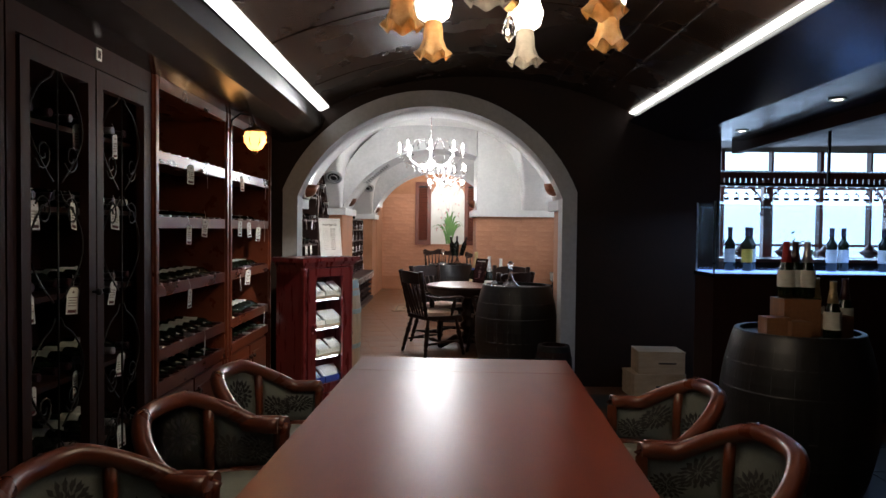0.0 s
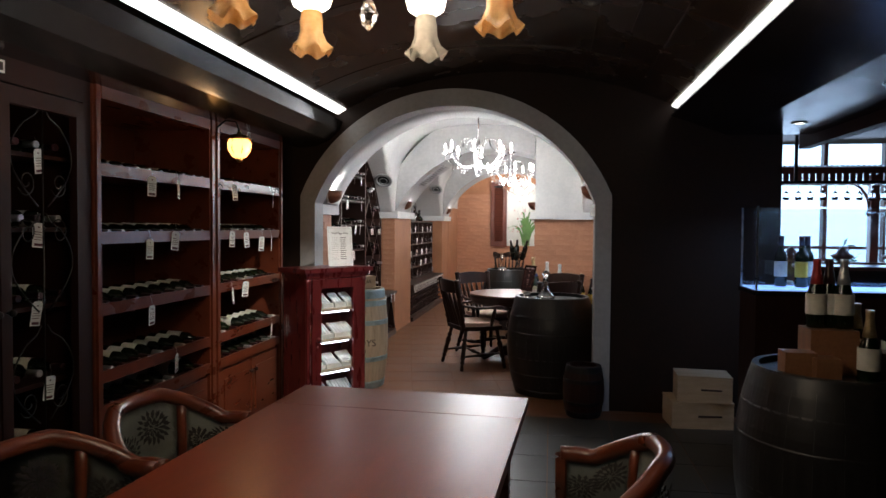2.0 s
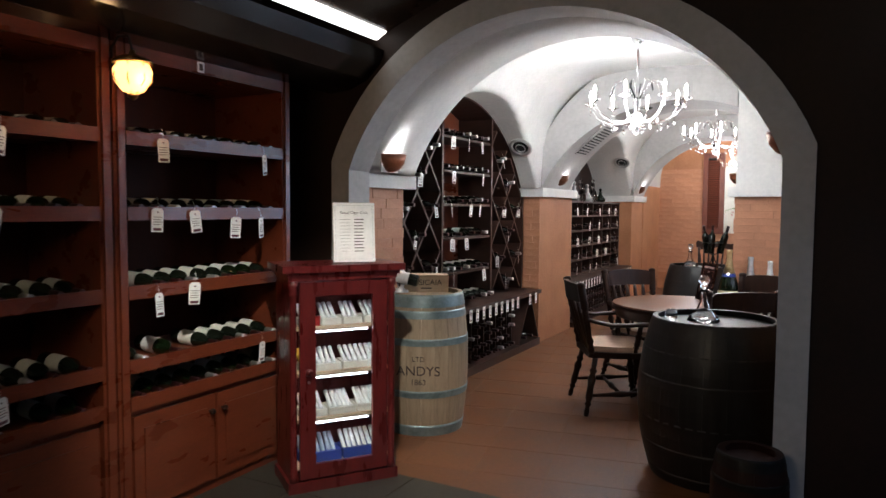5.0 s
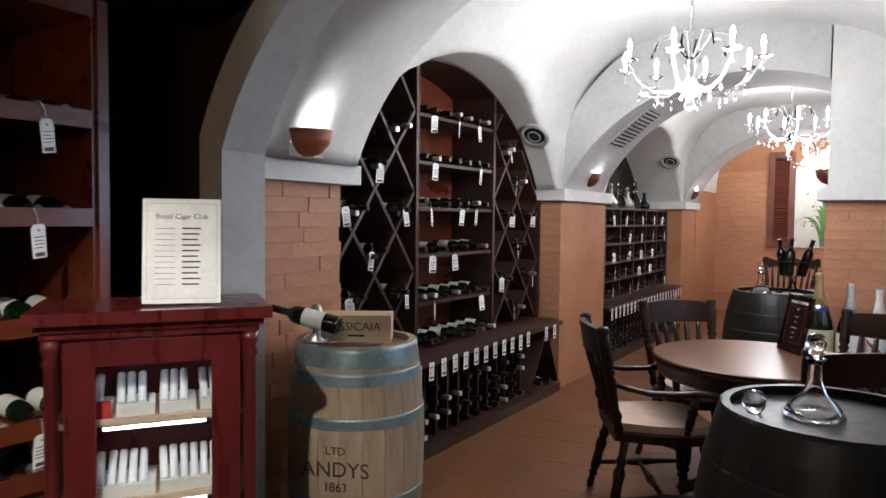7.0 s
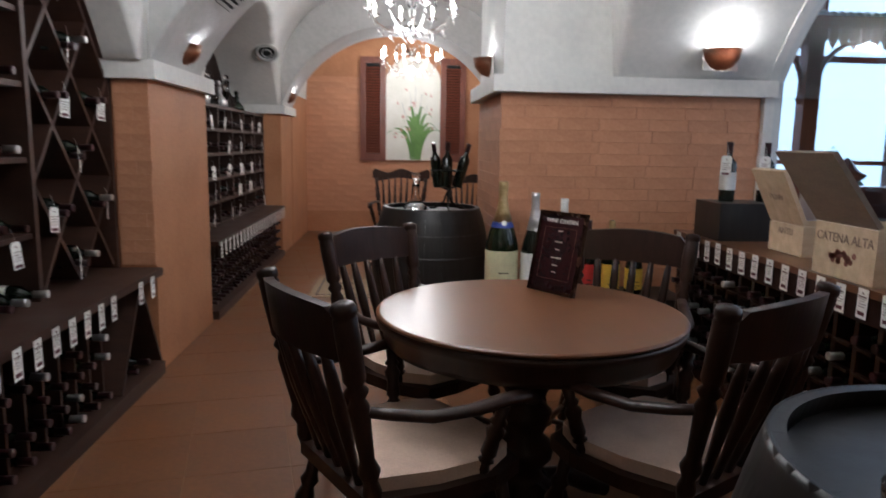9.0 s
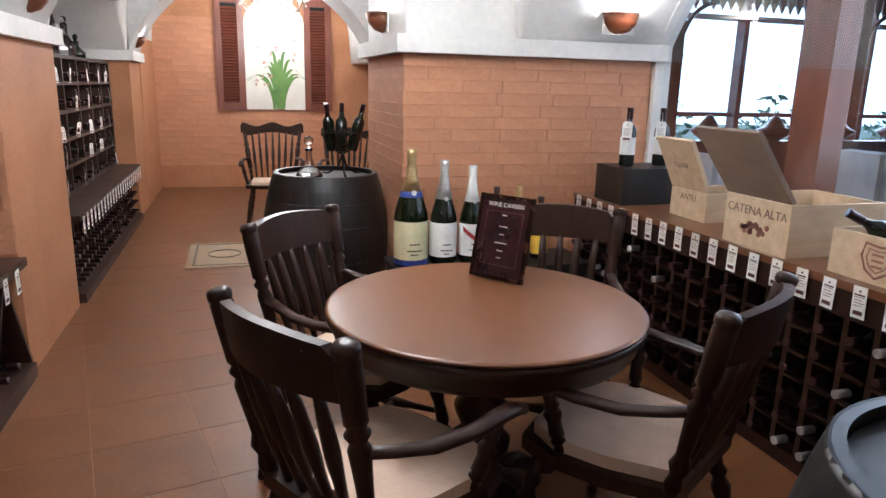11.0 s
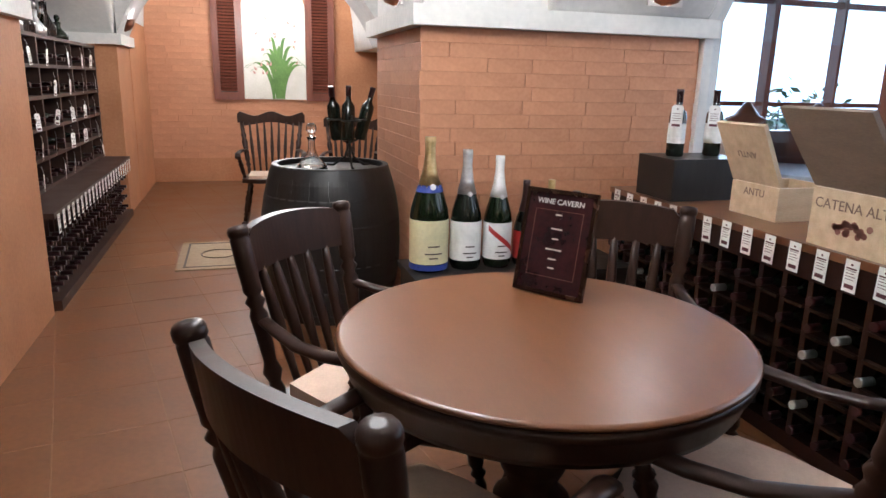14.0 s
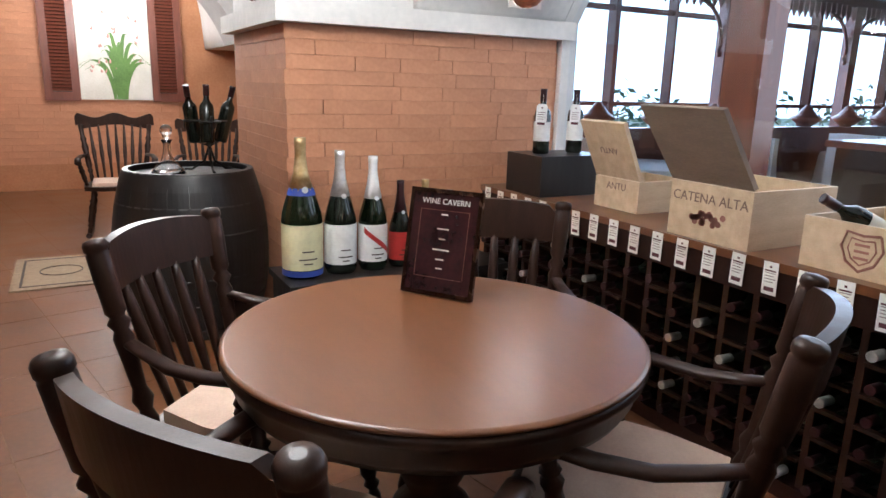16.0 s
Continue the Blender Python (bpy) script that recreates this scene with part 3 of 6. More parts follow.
def lay(x, y, z, ways, k=None, dz=0.0):
    """Lays a bottle on its side with its neck towards the heading (degrees)."""
    k = random.choice((0, 0, 1, 2)) if k is None else k
    m = pose(x, y, z) @ pose(0, 0, 0, 0, 0, ways) @ pose(0, 0, 0, 90 - dz, 0, 0) @ pose(0, 0, 0, 0, 0, random.uniform(0, 360))
    if not WINE_USED[k]:
        WINE_USED[k] = True
        WINE[k].matrix_basis = m
        return WINE[k]
    return copy_thing(WINE[k], m)


def make_tag():
    """A white price tag hanging from a string, its face towards local -y."""
    ob = thing("price_tag", "white paper price tag hanging on a string", "tag", "price tags")
    bm = bmesh.new()
    prism(bm, [(-0.027, -0.108), (0.027, -0.108), (0.027, -0.012), (0.018, 0), (-0.018, 0), (-0.028, -0.012)], "y", -0.0008, 0.0008)
    part("card", bm, TAG, ob)
    bm = bmesh.new()
    box(bm, -0.019, 0.019, -0.0016, -0.0009, -0.102, -0.09)
    box(bm, -0.004, 0.004, -0.0016, -0.0009, -0.022, -0.016)
    for i in range(4):
        box(bm, -0.02, 0.02 - 0.006 * (i % 2), -0.0016, -0.0009, -0.042 - 0.011 * i, -0.0395 - 0.011 * i)
    part("print", bm, TAG_DARK, ob)
    bm = bmesh.new()
    tube(bm, [(0, 0, -0.008), (0.004, 0.004, 0.025), (0, 0.012, 0.05)], 0.0009, 4)
    part("string", bm, TAG, ob)
    return ob


TAG_THING = make_tag()
TAG_STATE = [False]


def hang(x, y, z, ways, lean=None):
    m = pose(x, y, z, 0, 0, ways) @ pose(0, 0, 0, random.uniform(-6, 6), random.uniform(-9, 9) if lean is None else lean, random.uniform(-25, 25))
    if not TAG_STATE[0]:
        TAG_STATE[0] = True
        TAG_THING.matrix_basis = m
    else:
        copy_thing(TAG_THING, m)


def make_card():
    """A flat price card fixed to a rail, its face towards local -y."""
    ob = thing("price_card", "white printed price card fixed to the rack edge", "card", "price cards on rack edges")
    bm = bmesh.new()
    box(bm, -0.027, 0.027, -0.0008, 0.0008, -0.11, 0)
    part("card", bm, TAG, ob)
    bm = bmesh.new()
    box(bm, -0.018, 0.018, -0.0016, -0.0009, -0.098, -0.084)
    box(bm, -0.004, 0.004, -0.0016, -0.0009, -0.02, -0.013)
    for i in range(4):
        box(bm, -0.019, 0.019 - 0.006 * (i % 2), -0.0016, -0.0009, -0.038 - 0.01 * i, -0.036 - 0.01 * i)
    box(bm, -0.02, 0.02, -0.0016, -0.0009, -0.032, -0.027)
    part("print", bm, TAG_DARK, ob)
    return ob


CARD = [make_card(), False]


def fix_card(x, y, z, ways):
    m = pose(x, y, z + random.uniform(-0.004, 0.004), 0, random.uniform(-2, 2), ways)
    if CARD[1]:
        copy_thing(CARD[0], m)
    else:
        CARD[0].matrix_basis = m
        CARD[1] = True


# ---- wine shelves of the first room ----
SX, SHELF_Z = -1.44, (0.56, 0.73, 1.06, 1.41, 1.74)


def wine_shelf(y0, y1):
    ob = thing("wine_shelf", "red-brown mahogany wine shelf unit full of bottles", "shelf unit", "wine shelf units")
    for y in (y0, y1 - 0.06):
        bm = bmesh.new()
        box(bm, -1.98, SX, y, y + 0.06, 0, 2.14)
        box(bm, SX, SX + 0.014, y + 0.014, y + 0.046, 0.0, 2.14)
        part("upright", bm, MAHOGANY, ob, "", 0.004)
    boxpart("back_panel", (-1.99, -1.96, y0 + 0.06, y1 - 0.06, 0.0, 2.14), SHELF_BACK_SHADED, ob)
    boxpart("top_rail", (-1.98, SX + 0.01, y0 + 0.06, y1 - 0.06, 2.08, 2.14), MAHOGANY, ob)
    for z in SHELF_Z:
        bm = bmesh.new()
        box(bm, -1.96, SX - 0.02, y0 + 0.06, y1 - 0.06, z - 0.02, z)
        box(bm, SX - 0.02, SX + 0.004, y0 + 0.06, y1 - 0.06, z - 0.03, z + 0.03)
        part("shelf_board", bm, MAHOGANY, ob)
    boxpart("lower_front", (-1.96, SX - 0.03, y0 + 0.06, y1 - 0.06, 0.0, 0.53), MAHOGANY, ob)
    mid = (y0 + y1) / 2
    for a, b in ((y0 + 0.08, mid - 0.01), (mid + 0.01, y1 - 0.08)):
        bm = bmesh.new()
        box(bm, SX - 0.028, SX - 0.008, a, b, 0.06, 0.5)
        box(bm, SX - 0.008, SX + 0.002, a + 0.05, b - 0.05, 0.12, 0.44)
        door = part("cupboard_door", bm, MAHOGANY, ob, "", 0.006)
        bm = bmesh.new()
        turn(bm, [(0.006, 0), (0.007, 0.012), (0.016, 0.022), (0.012, 0.034), (0.003, 0.036)], 12, m=pose(SX - 0.008, (b - 0.03) if a < mid - 0.1 else (a + 0.03), 0.42, 0, 90, 0))
        part("knob", bm, CHAIR_WOOD, door)
    return ob


random.seed(5)
for y0, y1 in ((3.36, 4.53), (4.54, 5.64)):
    wine_shelf(y0, y1)
    for z in SHELF_Z:
        n = 9
        for i in range(n):
            y = y0 + 0.13 + (y1 - y0 - 0.26) * i / (n - 1)
            if random.random() < 0.06:
                continue
            lay(-1.745, y, z + 0.04, 90 + random.uniform(-3, 3), dz=-3)
        for i in range(4):
            if random.random() < 0.7 and z > 0.6:
                hang(SX + 0.022, y0 + 0.2 + (y1 - y0 - 0.35) * i / 3.3 + random.uniform(-0.04, 0.04), z + random.uniform(-0.03, 0.03), 90)


def iron_cabinet(y0, y1):
    """Tall cabinet whose two doors hold scrolled ironwork."""
    ob = thing("wine_cabinet", "tall dark mahogany wine cabinet with scrolled iron doors", "cabinet", "tall wine cabinets")
    for y in (y0, y1 - 0.05):
        boxpart("upright", (-1.98, SX, y, y + 0.05, 0, 2.14), MAHOGANY_DARK, ob)
    boxpart("back_panel", (-1.99, -1.96, y0 + 0.05, y1 - 0.05, 0, 2.14), MAHOGANY_DARK, ob)
    boxpart("top_rail", (-1.98, SX, y0 + 0.05, y1 - 0.05, 2.04, 2.14), MAHOGANY_DARK, ob)
    for z in (0.12, 0.45, 0.78, 1.12, 1.46, 1.78):
        boxpart("shelf_board", (-1.96, SX - 0.06, y0 + 0.05, y1 - 0.05, z - 0.02, z), MAHOGANY_DARK, ob)
    mid = (y0 + y1) / 2
    for a, b in ((y0 + 0.055, mid - 0.005), (mid + 0.005, y1 - 0.055)):
        bm = bmesh.new()
        for q in ((a, a + 0.055, 0.02, 2.03), (b - 0.055, b, 0.02, 2.03), (a + 0.055, b - 0.055, 0.02, 0.12), (a + 0.055, b - 0.055, 1.96, 2.03)):
            box(bm, SX - 0.025, SX + 0.012, *q)
        door = part("door", bm, MAHOGANY_DARK, ob)
        bm = bmesh.new()
        c, w = (a + b) / 2, (b - a) / 2 - 0.06
        for s in (-1, 1):
            for z0, flip in ((0.15, 1), (0.62, -1), (1.1, 1), (1.55, -1)):
                pts = [(SX - 0.005, c + s * w * (0.15 + 0.8 * abs(math.sin(u * math.pi))) * (1 if u < 0.85 else 0.6), z0 + 0.42 * u) for u in [i / 12 for i in range(13)]]
                tube(bm, pts, 0.004, 5)
                ctr = (c + s * w * 0.5, z0 + (0.34 if flip > 0 else 0.1))
                tube(bm, [(SX - 0.003, ctr[0] + (0.012 + 0.04 * u) * math.cos(9 * u * s), ctr[1] + (0.012 + 0.05 * u) * math.sin(9 * u * flip)) for u in [i / 16 for i in range(17)]], 0.0035, 5)
        tube(bm, [(SX - 0.004, c, 0.12), (SX - 0.004, c, 1.96)], 0.004, 5)
        part("iron_scrollwork", bm, IRON, door, "black scrolled wrought iron")
        bm = bmesh.new()
        turn(bm, [(0.006, 0), (0.007, 0.014), (0.016, 0.024), (0.012, 0.036), (0.003, 0.038)], 12, m=pose(SX + 0.012, (b - 0.028) if a < mid - 0.1 else (a + 0.028), 1.12, 0, 90, 0))
        part("knob", bm, IRON, door)
    return ob


for y0, y1 in ((2.24, 3.35), (1.12, 2.23), (0.0, 1.11), (-1.12, -0.01)):
    iron_cabinet(y0, y1)
    if y0 > 1.5:
        for z in (0.12, 0.45, 0.78, 1.12, 1.46, 1.78):
            for i in range(8):
                lay(-1.80, y0 + 0.13 + 0.12 * i, z + 0.04, 90 + random.uniform(-4, 4))
            for i in range(3):
                hang(SX - 0.045, y0 + 0.2 + 0.33 * i + random.uniform(-0.05, 0.05), z + 0.02, 90)

# ---- lantern on the shelf upright ----
lan = thing("wall_lantern", "small lit amber glass lantern on an iron bracket", "lantern", "", pose(-1.25, 4.5, 1.97))
bm = bmesh.new()
turn(bm, [(0.02, -0.075), (0.045, -0.06), (0.07, -0.02), (0.074, 0.02), (0.06, 0.05)], 14)
part("glass", bm, AMBER_GLOW, lan, "glowing ribbed amber glass")
bm = bmesh.new()
turn(bm, [(0.078, 0.045), (0.08, 0.055), (0.045, 0.075), (0.012, 0.085), (0.012, 0.1)], 14)
turn(bm, [(0.004, -0.1), (0.022, -0.085), (0.022, -0.075)], 10)
for i in range(7):
    a = i * 2 * math.pi / 7
    tube(bm, [(0.02 * math.cos(a), 0.02 * math.sin(a), -0.077), (0.075 * math.cos(a), 0.075 * math.sin(a), -0.02), (0.064 * math.cos(a), 0.064 * math.sin(a), 0.05)], 0.003, 5)
part("cage", bm, BRASS, lan)
bm = bmesh.new()
tube(bm, [(0, 0, 0.1), (-0.02, 0, 0.16), (-0.1, 0.01, 0.17), (-0.16, 0.02, 0.13), (-0.17, 0.03, 0.05)], 0.006, 6)
part("bracket", bm, IRON, lan)
lamp("lantern_light", "POINT", pose(-1.14, 4.5, 1.93), 2.2, (1, 0.55, 0.22), 0.05)


# ---- long table and tub chairs ----
tab = thing("dining_table", "long red mahogany dining table with a polished top", "table", "", pose(0.055, 2.28, 0, 0, 0, -2.8))
bm = bmesh.new()
box(bm, -0.51, 0.51, -1.1, 0.78, 0.705, 0.745)
part("tabletop", bm, TABLE_RED, tab, "", 0.008)
bm = bmesh.new()
box(bm, -0.51, 0.51, 0.783, 1.1, 0.705, 0.745)
part("end_leaf", bm, TABLE_RED, tab, "", 0.006)
bm = bmesh.new()
box(bm, -0.44, 0.44, -1.02, 1.02, 0.6, 0.704)
part("apron", bm, MAHOGANY, tab, "", 0.004)
for x in (-0.4, 0.4):
    for y in (-0.98, 0.98):
        boxpart("leg", (x - 0.045, x + 0.045, y - 0.045, y + 0.045, 0, 0.6), MAHOGANY, tab)


def tub_chair(at):
    """Tub armchair: a continuous curved rail, upholstered back panels, seat and four legs; faces +y."""
    ob = thing("tub_armchair", "red mahogany tub armchair with dark floral grey-green upholstery", "armchair", "tub chairs round the long table", at)
    def rim(u):  # u -1..1 round the back
        a = u * 1.75
        x = 0.31 * math.sin(a) * (1 + 0.05 * abs(u))
        y = -0.29 * math.cos(a) - (0.0 if abs(u) < 0.8 else 0)
        z = 0.765 - 0.13 * min(1, max(0, (abs(u) - 0.25) / 0.5)) ** 1.2 * (1 if abs(u) < 0.75 else 1)
        return Vector((x, y + 0.02, z))
    us = [-1 + i / 16 for i in range(33)]
    bm = bmesh.new()
    tube(bm, [rim(u) for u in us], 0.03, 10)
    part("top_rail", bm, MAHOGANY, ob)
    bm = bmesh.new()
    tube(bm, [Vector((rim(u).x * 0.93, rim(u).y * 0.93, 0.46)) for u in us], 0.02, 8)
    part("lower_rail", bm, MAHOGANY, ob)
    for u in (-1, -0.42, 0.42, 1):
        bm = bmesh.new()
        r = rim(u)
        tube(bm, [r, Vector((r.x * 0.96, r.y * 0.96, 0.62)), Vector((r.x * 0.92, r.y * 0.92, 0.42))], 0.021, 8)
        part("upright", bm, MAHOGANY, ob)
    for k, (a, b) in enumerate(((-0.96, -0.46), (-0.38, 0.38), (0.46, 0.96))):
        bm = bmesh.new()
        rows = []
        for i in range(13):
            u = a + (b - a) * i / 12
            r = rim(u)
            col = []
            for j in range(7):
                v = j / 6
                z = 0.48 + (r.z - 0.02 - 0.48) * v
                s = 0.935 + 0.06 * v - 0.03 * math.sin(math.pi * v)
                col.append(bm.verts.new((r.x * s, r.y * s, z)))
            rows.append(col)
        for p, q in zip(rows, rows[1:]):
            for j in range(6):
                bm.faces.new((p[j], q[j], q[j + 1], p[j + 1])).smooth = True
        bmesh.ops.solidify(bm, geom=bm.faces[:], thickness=0.03)
        pad = part("back_panel", bm, DAMASK, ob, "grey-green damask panel")
        # dark flower heads woven into the panel, both faces
        for uu, vv in (((a + b) / 2 - (b - a) * 0.2, 0.62), ((a + b) / 2 + (b - a) * 0.25, 0.4)):
            bm = bmesh.new()
            for off in (-0.114, -0.01, 0.01, 0.114):
                for ring, n_petal in (((0.012, 0.03, 0.045), 12), ((0.042, 0.062, 0.082), 16)):
                    for ang in range(n_petal):
                        t0 = (ang + 0.5 * (n_petal == 16)) * 2 * math.pi / n_petal
                        w = 0.75 * math.pi / n_petal
                        pts = []
                        for rr, dt in ((ring[0], 0), (ring[1], w), (ring[2], 0), (ring[1], -w)):
                            u = min(b - 0.01, max(a + 0.01, uu + rr * math.cos(t0 + dt) / 0.52))
                            v = min(0.97, max(0.03, vv + rr * math.sin(t0 + dt) / 0.3))
                            r = rim(u)
                            s = 0.935 + 0.06 * v - 0.03 * math.sin(math.pi * v) + off
                            pts.append(bm.verts.new((r.x * s, r.y * s, 0.48 + (r.z - 0.5) * v)))
                        bm.faces.new(pts)
            part("flower_motif", bm, DAMASK_DARK, pad, "dark woven flower head")
    bm = bmesh.new()
    turn(bm, [(0.26, 0.39), (0.275, 0.41), (0.275, 0.44), (0.25, 0.475), (0.12, 0.487), (0.01, 0.488)], 24)
    part("seat", bm, DAMASK, ob)
    bm = bmesh.new()
    turn(bm, [(0.25, 0.33), (0.272, 0.34), (0.272, 0.4), (0.25, 0.4)], 24)
    part("seat_frame", bm, MAHOGANY, ob)
    for x in (-0.19, 0.19):
        for y in (-0.17, 0.19):
            bm = bmesh.new()
            tube(bm, [(x, y, 0.34), (x * 1.08, y * 1.08, 0.18), (x * 1.18, y * 1.2, 0)], 0.026, 8, 0.6)
            part("leg", bm, MAHOGANY, ob)
    return ob


tub = tub_chair(pose(-0.77, 1.68, 0, 0, 0, -96))
for x, y, a in ((-0.71, 2.28, -98), (-0.67, 2.89, -94), (0.80, 2.66, 86), (0.745, 1.99, 88)):
    copy_thing(tub, pose(x, y, 0, 0, 0, a))


# ---- first-room chandelier with tulip shades ----
ch = thing("tulip_chandelier", "brass chandelier with frilled amber and milk glass tulip shades", "chandelier", "", pose(0.21, 2.25, -0.012))
bm = bmesh.new()
turn(bm, [(0.01, 2.12), (0.03, 2.14), (0.05, 2.2), (0.025, 2.26), (0.06, 2.32), (0.03, 2.4), (0.015, 2.46), (0.012, 2.70), (0.07, 2.72), (0.08, 2.75)], 16)
part("stem", bm, BRASS, ch)
bm = bmesh.new()
turn(bm, [(0.002, 2.02), (0.02, 2.04), (0.026, 2.06), (0.016, 2.09), (0.004, 2.12)], 10)
part("crystal_drop", bm, CRYSTAL, ch)
for i in range(6):
    a = radians(15 + i * 60)
    c, s = math.cos(a), math.sin(a)
    bm = bmesh.new()
    tube(bm, [(c * r, s * r, z) for r, z in ((0.03, 2.24), (0.12, 2.2), (0.21, 2.24), (0.28, 2.34), (0.34, 2.34), (0.36, 2.27))], 0.008, 8)
    arm = part("arm", bm, BRASS, ch)
    m = pose(c * 0.36, s * 0.36, 0)
    bm = bmesh.new()
    turn(bm, [(0.018, 2.295), (0.054, 2.27), (0.068, 2.225), (0.058, 2.18), (0.03, 2.16)], 16, m=m)
    part("milk_globe", bm, MILK_GLOW, arm, "glowing milk glass globe")
    bm = bmesh.new()
    rows = []
    for r, z, fr in ((0.03, 2.165, 0), (0.036, 2.13, 0.0), (0.036, 2.095, 0.03), (0.046, 2.06, 0.08), (0.062, 2.035, 0.16)):
        rows.append([bm.verts.new((c * 0.36 + r * (1 + fr * math.cos(6 * q)) * math.cos(q), s * 0.36 + r * (1 + fr * math.cos(6 * q)) * math.sin(q), z + 0.012 * fr * 6 * math.cos(6 * q))) for q in [k * math.pi / 18 for k in range(36)]])
    for p, q in zip(rows, rows[1:]):
        for k in range(36):
            bm.faces.new((p[k], p[(k + 1) % 36], q[(k + 1) % 36], q[k])).smooth = True
    bmesh.ops.solidify(bm, geom=bm.faces[:], thickness=0.003)
    part("tulip_shade", bm, AMBER_GLASS if i % 3 != 1 else CLOUD_GLASS, arm, "frilled tulip glass shade")
lamp("tulip_chandelier_light", "POINT", pose(0.21, 2.25, 1.98), 18, WARM, 0.3)


# ---- crystal chandeliers of the cellar ----
def crystal_chandelier(at):
    ob = thing("crystal_chandelier", "lit clear crystal chandelier with curved arms and drops", "chandelier", "crystal chandeliers", at)
    bm = bmesh.new()
    turn(bm, [(0.006, -0.2), (0.035, -0.17), (0.02, -0.13), (0.05, -0.1), (0.09, -0.07), (0.05, -0.05), (0.02, 0.0), (0.035, 0.06), (0.015, 0.12), (0.008, 0.2), (0.008, 0.56)], 16)
    part("stem", bm, CRYSTAL, ob)
    bm = bmesh.new()
    turn(bm, [(0.004, 0.5), (0.012, 0.54), (0.05, 0.56), (0.06, 0.6)], 16)
    part("canopy", bm, CHROME, ob)
    for i in range(8):
        a = i * math.pi / 4
        c, s = math.cos(a), math.sin(a)
        bm = bmesh.new()
        tube(bm, [(c * r, s * r, z) for r, z in ((0.03, -0.06), (0.12, -0.1), (0.22, -0.1), (0.32, -0.05), (0.38, 0.03), (0.39, 0.06))], 0.009, 7)
        turn(bm, [(0.012, 0.055), (0.05, 0.07), (0.052, 0.076), (0.012, 0.08)], 12, (c * 0.39, s * 0.39, 0))
        arm = part("arm", bm, CRYSTAL, ob)
        bm = bmesh.new()
        turn(bm, [(0.008, 0.08), (0.008, 0.13), (0.014, 0.145), (0.011, 0.165), (0.002, 0.19)], 8, (c * 0.39, s * 0.39, 0))
        part("candle_bulb", bm, BULB, arm, "lit candle bulb")
        bm = bmesh.new()
        for r, z in ((0.39, 0.05), (0.3, -0.07), (0.2, -0.11)):
            turn(bm, [(0.001, 0), (0.006, -0.008), (0.001, -0.018)], 6, (c * r, s * r, z))
            turn(bm, [(0.001, -0.02), (0.011, -0.045), (0.007, -0.06), (0.001, -0.07)], 6, (c * r, s * r, z))
        part("drops", bm, CRYSTAL, arm)
        bm = bmesh.new()
        tube(bm, [(c * 0.02, s * 0.02, 0.1), (c * 0.12, s * 0.12, 0.24), (c * 0.2, s * 0.2, 0.22), (c * 0.23, s * 0.23, 0.13)], 0.006, 6)
        part("upper_scroll", bm, CRYSTAL, ob)
    return ob


ch1 = crystal_chandelier(pose(-0.16, 8.45, 2.27))
copy_thing(ch1, pose(0.0, 12.1, 2.36, 0, 0, 15))
copy_thing(ch1, pose(0.05, 14.9, 2.3, 0, 0, 30))
lamp("chandelier_light_a", "POINT", pose(-0.15, 8.45, 2.2), 64, WHITE, 0.3)
lamp("chandelier_light_b", "POINT", pose(-0.03, 12.1, 2.2), 52, WHITE, 0.3)
lamp("chandelier_light_c", "POINT", pose(0.05, 14.9, 2.2), 36, WHITE, 0.3)


# ---- uplights on the ledges ----
def sconce(at):
    """Half bowl on a back plate, open at the top; its wall side is local +y."""
    ob = thing("wall_uplight", "copper coloured half-bowl wall uplight, switched on", "wall light", "bowl uplights", at)
    bm = bmesh.new()
    rows = []
    for r, z in ((0.02, -0.085), (0.06, -0.07), (0.095, -0.03), (0.11, 0.03)):
        rows.append([bm.verts.new((r * math.cos(q), -r * math.sin(q), z)) for q in [k * math.pi / 16 for k in range(17)]])
    for p, q in zip(rows, rows[1:]):
        for k in range(16):
            bm.faces.new((p[k], p[k + 1], q[k + 1], q[k])).smooth = True
    bmesh.ops.solidify(bm, geom=bm.faces[:], thickness=0.004)
    part("bowl", bm, COPPER, ob)
    boxpart("back_plate", (-0.1, 0.1, 0.001, 0.012, -0.085, 0.05), PLASTER, ob)
    bm = bmesh.new()
    tube(bm, [(-0.05, -0.04, 0.0), (0.05, -0.04, 0.0)], 0.014, 8)
    part("lamp_tube", bm, MILK_GLOW, ob, "lit lamp tube")
    return ob


sc = sconce(pose(-1.30, 6.46, 1.765, 0, 0, 90))
for x, y, a, e in ((PX + 0.02, 10.1, 90, 3), (PX + 0.02, 14.0, 90, 3), (0.47, 10.35, -90, 3), (1.70, 9.68, 0, 5), (1.06, 6.46, -90, 3)):
    copy_thing(sc, pose(x, y, 1.80, 0, 0, a))
for x, y, e in ((-1.235, 6.46, 2.2), (PX + 0.09, 10.1, 3), (PX + 0.09, 14.0, 3), (0.4, 10.35, 3), (1.70, 9.60, 6), (0.995, 6.46, 3)):
    lamp("uplight_lamp", "POINT", pose(x, y, 1.83), e, WHITE, 0.05)

